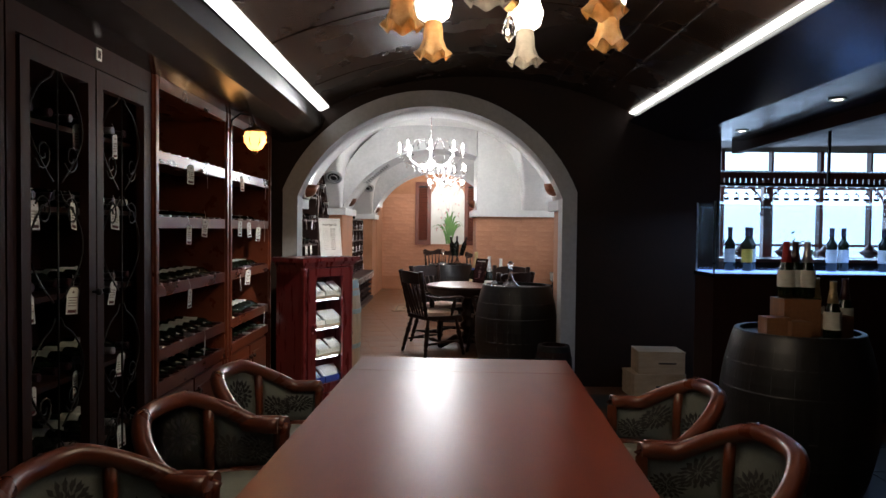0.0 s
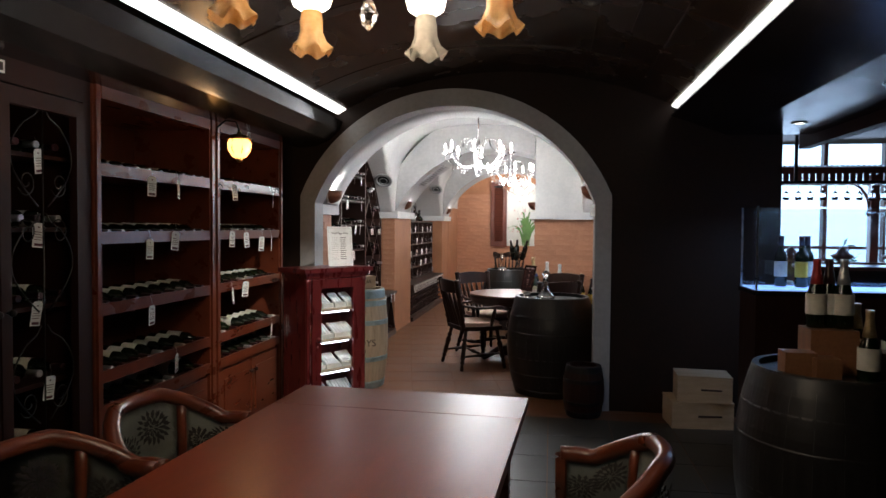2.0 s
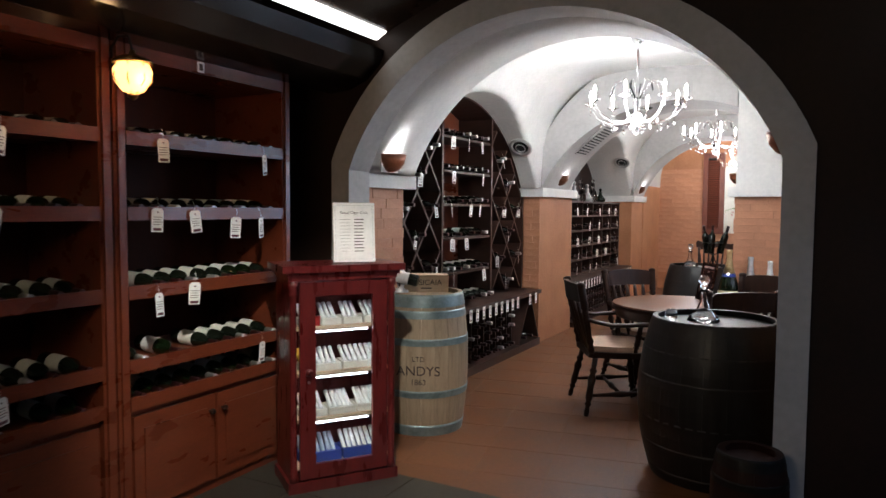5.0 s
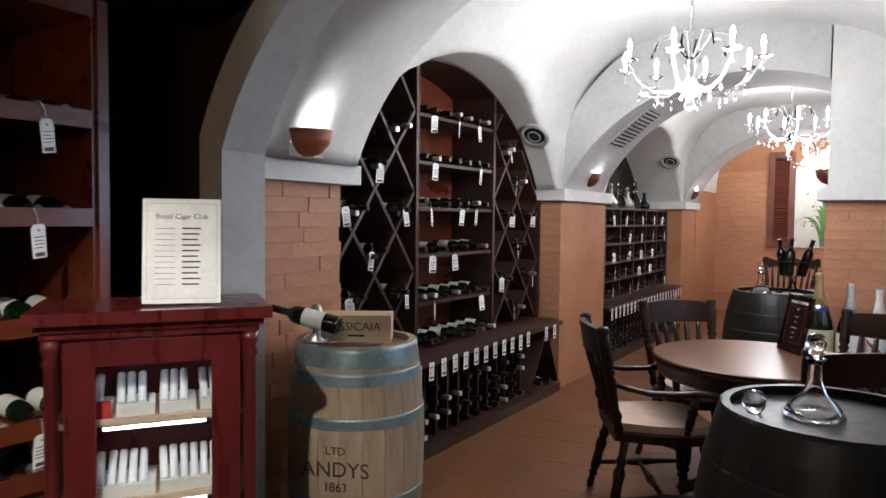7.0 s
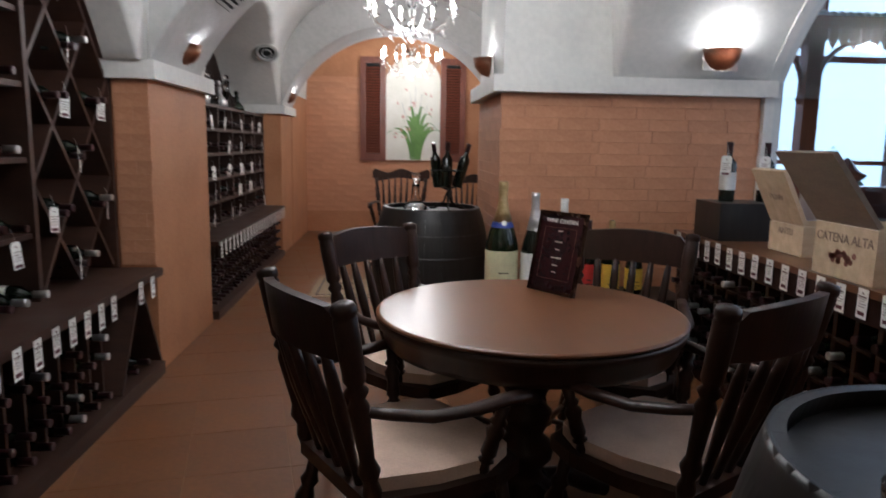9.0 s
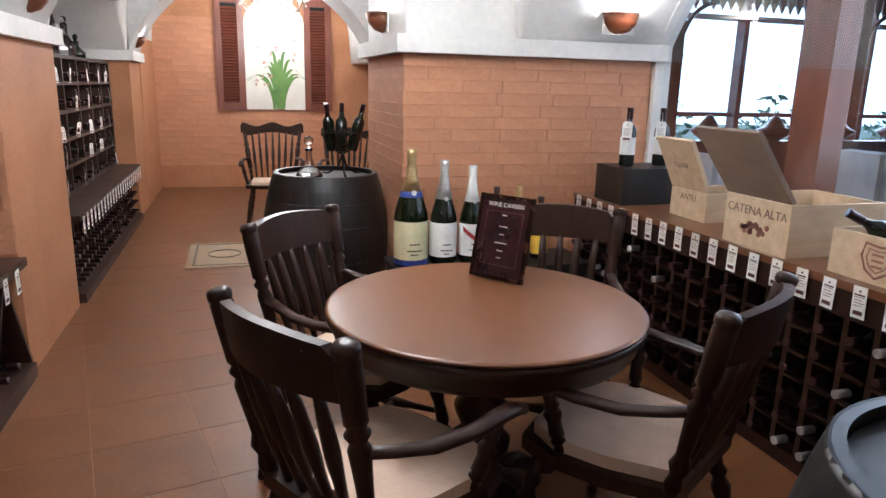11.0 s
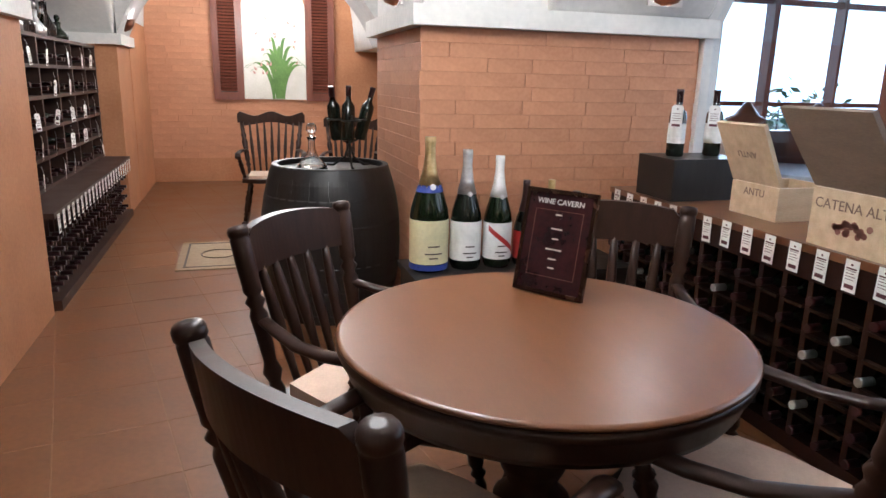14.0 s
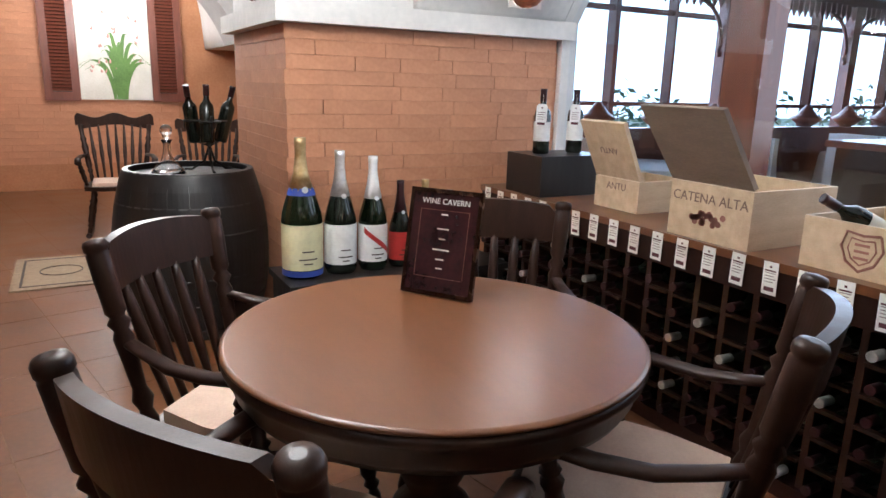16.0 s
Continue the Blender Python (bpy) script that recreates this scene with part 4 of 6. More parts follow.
# ---- vents, speakers, small plates ----
vent = thing("ceiling_vent", "grey slatted air vent set in the plaster arch", "vent", "", pose(-1.0, 10.08, 2.206, 0, -39, 0) @ Matrix.Scale(1.3, 4))
bm = bmesh.new()
box(bm, -0.2, 0.2, -0.16, 0.16, -0.012, 0.0)
part("frame", bm, VENT_GREY, vent)
boxpart("backing", (-0.17, 0.17, -0.13, 0.13, -0.014, -0.0125), DARK_GAP, vent, "", 0)
for k in range(12):
    bm = bmesh.new()
    box(bm, -0.165 + k * 0.0285, -0.152 + k * 0.0285, -0.13, 0.13, -0.022, -0.0145)
    part("slat", bm, VENT_GREY, vent)


def speaker(at):
    ob = thing("ceiling_speaker", "round grey ceiling speaker in the vault", "speaker", "vault speakers", at)
    bm = bmesh.new()
    turn(bm, [(0.12, 0), (0.12, -0.012), (0.1, -0.022), (0.085, -0.012), (0.085, 0)], 28)
    part("ring", bm, VENT_GREY, ob)
    bm = bmesh.new()
    turn(bm, [(0.08, -0.004), (0.06, -0.014), (0.035, -0.016), (0.002, -0.016)], 24)
    part("grille", bm, DARK_GAP, ob)
    bm = bmesh.new()
    turn(bm, [(0.055, -0.016), (0.055, -0.022), (0.045, -0.022), (0.045, -0.016)], 20, cap=False)
    part("inner_ring", bm, VENT_GREY, ob)
    return ob


sp = speaker(pose(-1.48, 9.14, 2.075, -41, 0, 0))
copy_thing(sp, pose(1.82, 9.22, vault_z(1.82, 9.22) - 0.002, -37, 0, 0))
copy_thing(sp, pose(-1.46, 13.1, 2.175, -41, 0, 0))

# ---- tall wine rack of the first bay ----
random.seed(11)
RX, R0, R1 = -1.62, BACK_Y + 0.13, P1 - 0.02
rack = thing("tall_wine_rack", "tall walnut wine rack with diamond lattice and shelves", "wine rack", "built-in wine racks")
cols = (R0, 7.74, 8.73, R1)
for y in cols:
    bm = bmesh.new()
    top = vault_z(RX, min(max(y, R0 + 0.05), R1 - 0.05)) - 0.02
    box(bm, -1.98, RX + 0.012, y - 0.016, y + 0.016, 0.59, top)
    part("upright", bm, RACK_WOOD, rack)
boxpart("back_panel", (-1.995, -1.97, R0, R1, 0, 2.5), MAHOGANY, rack)
boxpart("ledge", (-1.98, PX + 0.04, R0, R1, 0.55, 0.59), RACK_WOOD, rack)
boxpart("plinth", (-1.98, PX + 0.03, R0, R1, 0.0, 0.07), RACK_WOOD, rack)
bm = bmesh.new()
head = [(R0 + (R1 - 0.06 - R0) * i / 32, vault_z(-1.9, R0 + (R1 - 0.06 - R0) * i / 32)) for i in range(33)]
band(bm, [(y, z - 0.018) for y, z in head], [(y, z - 0.004) for y, z in head], "x", -1.97, RX + 0.01)
part("head_board", bm, RACK_WOOD, rack, "arched dark board under the vault")
for z in (0.88, 1.19, 1.49, 1.78, 2.08):
    boxpart("shelf_board", (-1.96, RX, 7.757, 8.713, z - 0.022, z), RACK_WOOD, rack)
    for i in range(7):
        if random.random() < 0.93:
            lay(-1.90, 7.83 + 0.135 * i, z + 0.038, 90 + random.uniform(-4, 4), dz=random.uniform(-3, 1))
    for i in range(3):
        if random.random() < 0.85:
            hang(RX + 0.03, 7.9 + 0.3 * i + random.uniform(-0.06, 0.06), z - 0.01, 90)
for i in range(8):
    lay(-1.86, 7.82 + 0.12 * i, 0.63, 90 + random.uniform(-12, 12))
for a, b in ((R0 + 0.016, 7.724), (8.746, R1 - 0.016)):
    w = b - a
    step = w / 2 * 1.28
    for sgn in (1, -1):
        for k in range(-3, 9):
            # one diagonal slat, kept inside the column and under the vault
            pts = []
            for q in range(41):
                y = a + w * q / 40
                z = 0.59 + k * step * 1.0 + sgn * (y - (a if sgn > 0 else a)) * 1.28 + (0 if sgn > 0 else 0)
                if 0.6 < z < vault_z(RX, y) - 0.05:
                    pts.append((y, z))
            if len(pts) > 4:
                (ya, za), (yb, zb) = pts[0], pts[-1]
                d = Vector((yb - ya, zb - za)).normalized() * 1.0
                n = Vector((-d.y, d.x)) * 0.011
                bm = bmesh.new()
                dx = 0.003 if sgn > 0 else 0.0
                prism(bm, [(ya - n.x, za - n.y), (yb - n.x, zb - n.y), (yb + n.x, zb + n.y), (ya + n.x, za + n.y)], "x", -1.96, RX + dx)
                part("lattice_slat", bm, RACK_WOOD, rack)
    for row in range(7):
        for c in (0.25, 0.75) if row % 2 else (0.5, 0.02, 0.98):
            y, z = a + w * c, 0.59 + (row + (0 if row % 2 == 0 else 0.0)) * step * 0.5 + 0.06
            if 0.05 < c < 0.95 and z + 0.1 < vault_z(RX, y):
                for j in range(2):
                    lay(-1.86, y + (j - 0.5) * 0.085, z + 0.06 + 0.02 * j, 90 + random.uniform(-5, 5), dz=random.uniform(-4, 2))
                if random.random() < 0.85:
                    hang(RX + 0.03, y + random.uniform(-0.1, 0.1), z + 0.08, 90)
n = 15
for i in range(n + 1):
    y = R0 + 0.06 + i * 0.13
    boxpart("slot_divider", (-1.96, -1.47, y - 0.009, y + 0.009, 0.07, 0.55), RACK_WOOD, rack, "", 0)
    if i < n and y < 8.9:
        for z in (0.115, 0.21, 0.3, 0.39):
            if random.random() < 0.75:
                lay(-1.715, y + 0.065, z, 90 + random.uniform(-2, 2))
        fix_card(PX + 0.043, y + 0.065, 0.575, 90)
for ya, za, yb, zb in ((8.96, 0.08, 9.24, 0.54), (9.26, 0.54, 9.5, 0.08)):
    bm = bmesh.new()
    prism(bm, [(ya, za), (ya + 0.02, za), (yb + 0.02, zb), (yb, zb)], "x", -1.96, PX + 0.02)
    part("brace", bm, RACK_WOOD, rack)
for y in (9.2, 9.36):
    lay(-1.72, y, 0.11, 95)
    fix_card(PX + 0.043, y, 0.575, 90)

# ---- low rack of the second bay ----
rack2 = thing("low_wine_rack", "dark walnut pigeonhole wine rack with a slotted base", "wine rack", "built-in wine racks")
Q0, Q1 = P1B + 0.06, P2 - 0.06
for i in range(7):
    y = Q0 + (Q1 - Q0) * i / 6
    boxpart("upright", (-1.98, -1.6, y - 0.014, y + 0.014, 0.58, 1.55), RACK_WOOD, rack2, "", 0)
for z in (0.58, 0.77, 0.96, 1.16, 1.36, 1.55):
    boxpart("shelf_board", (-1.98, -1.597, Q0 - 0.014, Q1 + 0.014, z - 0.012, z + 0.012), RACK_WOOD, rack2, "", 0)
boxpart("ledge", (-1.98, PX + 0.04, Q0, Q1, 0.53, 0.565), RACK_WOOD, rack2)
boxpart("plinth", (-1.98, PX + 0.03, Q0, Q1, 0, 0.06), RACK_WOOD, rack2)
boxpart("back_panel", (-1.995, -1.98, Q0, Q1, 0, 1.55), RACK_WOOD, rack2)
for i in range(24):
    y = Q0 + 0.02 + (Q1 - Q0 - 0.04) * i / 23
    boxpart("slot_divider", (-1.96, -1.48, y - 0.008, y + 0.008, 0.06, 0.53), RACK_WOOD, rack2, "", 0)
    if i < 23:
        fix_card(PX + 0.043, y + 0.06, 0.55, 90)
bm, bm2 = bmesh.new(), bmesh.new()
for i in range(6):
    for z in (0.59, 0.78, 0.97, 1.17, 1.37):
        for j in range(4):
            if random.random() < 0.85:
                m = pose(-1.88, Q0 + (i + 0.17 + 0.21 * j) * (Q1 - Q0) / 6, z + 0.045 + random.random() * 0.02, 0, 90 + random.uniform(-4, 4), random.uniform(-4, 4))
                turn(bm, [(0.034, 0), (0.037, 0.01), (0.037, 0.18), (0.02, 0.215), (0.0145, 0.24)], 10, m=m)
                turn(bm2, [(0.0145, 0.24), (0.0145, 0.29), (0.016, 0.3)], 8, m=m)
        if random.random() < 0.9:
            hang(-1.58, Q0 + (i + random.uniform(0.3, 0.7)) * (Q1 - Q0) / 6, z + 0.1, 90)
for i in range(23):
    y = Q0 + 0.08 + (Q1 - Q0 - 0.04) * i / 23
    for z in (0.105, 0.2, 0.29, 0.38):
        if random.random() < 0.8:
            m = pose(-1.72, y, z, 0, 90, 0)
            turn(bm, [(0.034, 0), (0.037, 0.01), (0.037, 0.18), (0.02, 0.215), (0.0145, 0.24)], 10, m=m)
            turn(bm2, [(0.0145, 0.24), (0.0145, 0.29), (0.016, 0.3)], 8, m=m)
far = tagged(part("stored_bottles", bm, BOTTLE_GLASS), "many dark wine bottles stored in the pigeonholes", "bottles", "", "stuff")
part("capsules", bm2, CAPSULE, far)
# glassware on top of the low rack
for i, (y, h, mat) in enumerate(((10.75, 0.2, CRYSTAL), (10.92, 0.26, CRYSTAL), (11.1, 0.18, CRYSTAL), (11.45, 0.3, BLACK_WOOD), (11.8, 0.22, CHROME), (12.1, 0.25, CRYSTAL), (12.4, 0.2, CHROME), (12.7, 0.28, CRYSTAL), (13.1, 0.16, GREEN_GLASS))):
    g = thing("carafe", "glass or metal carafe on top of the low rack", "carafe", "carafes on the rack", pose(-1.78, y, 1.563))
    bm = bmesh.new()
    turn(bm, [(0.05, 0), (0.075, 0.02), (0.08, h * 0.35), (0.04, h * 0.6), (0.024, h * 0.75), (0.03, h)], 16)
    part("body", bm, mat, g)
    bm = bmesh.new()
    turn(bm, [(0.012, h), (0.02, h + 0.02), (0.026, h + 0.035), (0.016, h + 0.055), (0.004, h + 0.06)], 12)
    part("stopper", bm, mat, g)

# ---- display counter with bottle slots ----
CF, CT = 1.56, 0.79
cnt = thing("display_counter", "dark wooden counter with bottle slots and price labels", "counter", "")
boxpart("countertop", (CF - 0.012, 2.045, 6.9, 9.80, CT - 0.03, CT), TABLE_TOP, cnt)
boxpart("label_rail", (CF - 0.002, CF + 0.03, 6.9, 9.80, CT - 0.13, CT - 0.032), MAHOGANY_DARK, cnt)
boxpart("plinth", (CF, 2.04, 6.9, 9.80, 0, 0.06), MAHOGANY_DARK, cnt)
boxpart("back_panel", (1.95, 1.99, 6.9, 9.80, 0.06, CT - 0.03), MAHOGANY_DARK, cnt)
for i in range(24):
    y = 6.93 + 0.124 * i
    boxpart("slot_divider", (CF + 0.02, 1.95, y - 0.012, y + 0.012, 0.06, CT - 0.13), CHAIR_WOOD, cnt, "", 0)
    if i < 23:
        for j, z in enumerate((0.1, 0.2, 0.3, 0.4, 0.5, 0.6)):
            bm = bmesh.new()
            box(bm, CF + 0.006, CF + 0.03, y + 0.014, y + 0.11, z - 0.052, z - 0.04)
            part("notched_rail", bm, CHAIR_WOOD, cnt)
            if random.random() < 0.9:
                lay(1.822, y + 0.062, z, -90 + random.uniform(-2, 2), random.choice((0, 0, 1, 0, 2)))
        fix_card(CF - 0.0145, y + 0.062, CT - 0.004, -90)


# ---- round table and spindle armchairs ----
TX, TY = 0.31, 7.98
rt = thing("round_table", "round polished dark wood pedestal table", "table", "", pose(TX, TY, 0))
bm = bmesh.new()
turn(bm, [(0.47, 0.731), (0.494, 0.732), (0.5, 0.737), (0.497, 0.742), (0.488, 0.745)], 80)
part("tabletop", bm, TABLE_TOP, rt)
bm = bmesh.new()
turn(bm, [(0.44, 0.636), (0.462, 0.64), (0.474, 0.66), (0.48, 0.69), (0.494, 0.705), (0.499, 0.718), (0.494, 0.73), (0.46, 0.7305)], 80)
part("apron", bm, CHAIR_WOOD, rt, "dark moulded apron")
bm = bmesh.new()
turn(bm, [(0.16, 0.07), (0.15, 0.12), (0.07, 0.16), (0.06, 0.2), (0.095, 0.24), (0.1, 0.28), (0.06, 0.32), (0.085, 0.37), (0.09, 0.4), (0.055, 0.44), (0.08, 0.48), (0.085, 0.52), (0.06, 0.56), (0.12, 0.6), (0.14, 0.629)], 28)
part("pedestal", bm, CHAIR_WOOD, rt)
for k in range(4):
    a = k * math.pi / 2 + 0.4
    bm = bmesh.new()
    tube(bm, [(math.cos(a) * r, math.sin(a) * r, z) for r, z in ((0.08, 0.14), (0.18, 0.13), (0.28, 0.07), (0.36, 0.035))], 0.035, 8, 0.8)
    part("foot", bm, CHAIR_WOOD, rt)

TURNED = ((0.0, 0.016), (0.08, 0.02), (0.16, 0.014), (0.2, 0.026), (0.24, 0.016), (0.3, 0.026), (0.5, 0.022), (0.62, 0.03), (0.7, 0.018), (0.75, 0.028), (0.8, 0.018), (1.0, 0.022))


def spindle(bm, a, b, profile, n=9, s=1.0):
    a, b = Vector(a), Vector(b)
    d = b - a
    m = Matrix.Translation(a) @ d.to_track_quat("Z", "Y").to_matrix().to_4x4()
    turn(bm, [(r * s, u * d.length) for u, r in profile], n, m=m)


def windsor(at):
    """Spindle-back chair facing +y."""
    ob = thing("spindle_armchair", "dark oak spindle armchair with a cream seat pad", "chair", "armchairs round the table", at)
    bm = bmesh.new()
    prism(bm, [(-0.2, -0.22), (0.2, -0.22), (0.25, -0.05), (0.26, 0.12), (0.22, 0.23), (0.1, 0.26), (-0.1, 0.26), (-0.22, 0.23), (-0.26, 0.12), (-0.25, -0.05)], "z", 0.40, 0.44)
    part("seat", bm, CHAIR_WOOD, ob, "", 0.008)
    bm = bmesh.new()
    prism(bm, [(-0.18, -0.18), (0.18, -0.18), (0.225, -0.03), (0.235, 0.12), (0.19, 0.21), (0.08, 0.235), (-0.08, 0.235), (-0.19, 0.21), (-0.235, 0.12), (-0.225, -0.03)], "z", 0.442, 0.478)
    pad = part("seat_pad", bm, CUSHION, ob, "cream fabric seat pad", 0.014)
    for s in (-1, 1):
        bm = bmesh.new()
        spindle(bm, (s * 0.2, -0.2, 0.43), (s * 0.235, -0.295, 0.92), ((0, 0.02), (0.06, 0.024), (0.12, 0.017), (0.18, 0.028), (0.24, 0.018), (0.4, 0.022), (0.52, 0.026), (0.56, 0.018), (0.6, 0.029), (0.63, 0.018), (0.66, 0.027), (0.7, 0.0265), (0.84, 0.0285), (0.955, 0.028), (0.965, 0.025), (0.978, 0.0295), (1.005, 0.0295), (1.022, 0.025), (1.03, 0.01)), 14)
        part("back_post", bm, CHAIR_WOOD, ob)
        for y, yy in ((-0.17, -0.25), (0.18, 0.24)):
            bm = bmesh.new()
            spindle(bm, (s * 0.27, yy, 0), (s * 0.19, y, 0.41), TURNED, 10)
            part("leg", bm, CHAIR_WOOD, ob)
        bm = bmesh.new()
        spindle(bm, (s * 0.245, -0.225, 0.14), (s * 0.24, 0.225, 0.16), ((0, 0.01), (0.3, 0.014), (0.42, 0.02), (0.5, 0.024), (0.58, 0.02), (0.7, 0.014), (1, 0.01)), 8)
        part("stretcher", bm, CHAIR_WOOD, ob)
        bm = bmesh.new()
        tube(bm, [(s * 0.217, -0.24, 0.672), (s * 0.235, -0.17, 0.655), (s * 0.262, -0.08, 0.64), (s * 0.282, 0.03, 0.642), (s * 0.285, 0.12, 0.65), (s * 0.278, 0.18, 0.645), (s * 0.268, 0.22, 0.63)], 0.02, 10, 1.45, 0.62)
        part("arm", bm, CHAIR_WOOD, ob)
        bm = bmesh.new()
        spindle(bm, (s * 0.225, 0.1, 0.435), (s * 0.283, 0.12, 0.64), TURNED, 9, 0.85)
        part("arm_support", bm, CHAIR_WOOD, ob)
    bm = bmesh.new()
    spindle(bm, (-0.24, 0.0, 0.15), (0.24, 0.0, 0.15), ((0, 0.01), (0.3, 0.014), (0.44, 0.02), (0.5, 0.024), (0.56, 0.02), (0.7, 0.014), (1, 0.01)), 8)
    part("stretcher", bm, CHAIR_WOOD, ob)
    bm = bmesh.new()
    q = [(-0.225 + 0.45 * i / 24) for i in range(25)]
    def bow(x, z):
        return -0.285 - (z - 0.9) * 0.16 - 0.055 * (1 - (x / 0.23) ** 2)
    rows = []
    for x in q:
        lo, hi = 0.795, (0.912 if abs(x) < 0.19 else 0.895) + 0.018 * (1 - (x / 0.23) ** 2)
        rows.append([bm.verts.new((x, bow(x, z) + d, z)) for z, d in ((lo, -0.014), (hi, -0.014), (hi, 0.014), (lo, 0.014))])
    for a, b in zip(rows, rows[1:]):
        for k in range(4):
            bm.faces.new((a[k], b[k], b[(k + 1) % 4], a[(k + 1) % 4]))
    bm.faces.new(rows[0]); bm.faces.new(rows[-1][::-1])
    part("crest_rail", bm, CHAIR_WOOD, ob, "", 0.004)
    for i in range(5):
        x = -0.13 + 0.065 * i
        bm = bmesh.new()
        spindle(bm, (x * 0.9, -0.195, 0.435), (x * 1.15, bow(x * 1.15, 0.81), 0.812), ((0, 0.01), (0.3, 0.014), (0.55, 0.019), (0.8, 0.016), (1, 0.011)), 8)
        part("back_spindle", bm, CHAIR_WOOD, ob)
    return ob


def set_chair(bx, by, fx, fy, src=None):
    """Places a chair by the middle of its back and the way it faces."""
    d = Vector((fx, fy)).normalized()
    a = math.degrees(math.atan2(d.y, d.x)) - 90
    m = pose(bx + d.x * 0.30, by + d.y * 0.30, 0, 0, 0, a)
    return windsor(m) if src is None else copy_thing(src, m)


wc = set_chair(-0.36, 7.46, 0.86, 0.50)
set_chair(-0.235, 8.59, 0.72, -0.70, wc)
set_chair(0.80, 7.36, -0.55, 0.85, wc)
set_chair(0.87, 8.60, -0.5, -0.8, wc)


def rocking_chair(at):
    """High-backed rocker facing +y: scrolled crest, seven spindles, arms and runners."""
    ob = thing("rocking_chair", "dark wooden spindle-back rocking chair with a scrolled crest", "chair", "rocking chairs by the end wall", at)
    bm = bmesh.new()
    prism(bm, [(-0.23, -0.22), (0.23, -0.22), (0.28, 0.0), (0.27, 0.2), (0.12, 0.26), (-0.12, 0.26), (-0.27, 0.2), (-0.28, 0.0)], "z", 0.42, 0.455)
    part("seat", bm, CHAIR_WOOD, ob, "", 0.008)
    boxpart("seat_pad", (-0.21, 0.21, -0.17, 0.2, 0.456, 0.485), CUSHION, ob, "pale seat pad", 0.012)
    bm = bmesh.new()
    xs = [-0.33 + 0.66 * i / 28 for i in range(29)]
    rows = []
    for x in xs:
        u = abs(x) / 0.33
        lo = 0.93 + 0.02 * math.cos(math.pi * u) + (0.035 if u > 0.9 else 0)
        hi = 1.035 + 0.022 * math.cos(2 * math.pi * u) - (0.03 if u > 0.93 else 0)
        y = -0.36 - 0.03 * (1 - u * u)
        rows.append([bm.verts.new((x, y + d, z)) for z, d in ((lo, -0.012), (hi, -0.012), (hi, 0.012), (lo, 0.012))])
    for p, q in zip(rows, rows[1:]):
        for k in range(4):
            bm.faces.new((p[k], q[k], q[(k + 1) % 4], p[(k + 1) % 4]))
    bm.faces.new(rows[0])
    bm.faces.new(rows[-1][::-1])
    part("crest_rail", bm, CHAIR_WOOD, ob, "", 0.004)
    for i in range(7):
        x = -0.18 + 0.06 * i
        bm = bmesh.new()
        spindle(bm, (x * 0.95, -0.2, 0.45), (x * 1.2, -0.375, 0.95), ((0, 0.009), (0.3, 0.013), (0.5, 0.018), (0.75, 0.013), (1, 0.009)), 8)
        part("back_spindle", bm, CHAIR_WOOD, ob)
    for s in (-1, 1):
        bm = bmesh.new()
        spindle(bm, (s * 0.22, -0.2, 0.44), (s * 0.29, -0.36, 0.95), TURNED, 10)
        part("back_post", bm, CHAIR_WOOD, ob)
        bm = bmesh.new()
        tube(bm, [(s * 0.25, -0.27, 0.68), (s * 0.29, -0.1, 0.69), (s * 0.31, 0.08, 0.68), (s * 0.3, 0.2, 0.655)], 0.022, 8, 1.3, 0.6)
        part("arm", bm, CHAIR_WOOD, ob)
        bm = bmesh.new()
        spindle(bm, (s * 0.25, 0.1, 0.45), (s * 0.3, 0.14, 0.67), TURNED, 9, 0.85)
        part("arm_support", bm, CHAIR_WOOD, ob)
        for y, yy in ((-0.16, -0.24), (0.18, 0.24)):
            bm = bmesh.new()
            spindle(bm, (s * 0.26, yy, 0.05), (s * 0.2, y, 0.42), TURNED, 10)
            part("leg", bm, CHAIR_WOOD, ob)
        bm = bmesh.new()
        tube(bm, [(s * 0.26, y, 0.022 + 0.28 * y * y) for y in [-0.5 + 0.1 * i for i in range(10)]], 0.022, 8)
        part("runner", bm, CHAIR_WOOD, ob)
    return ob


rocker = rocking_chair(pose(-0.10, 13.0, 0, 0, 0, 176) @ Matrix.Scale(0.95, 4))
copy_thing(rocker, pose(0.66, 13.1, 0, 0, 0, 168) @ Matrix.Scale(0.95, 4))


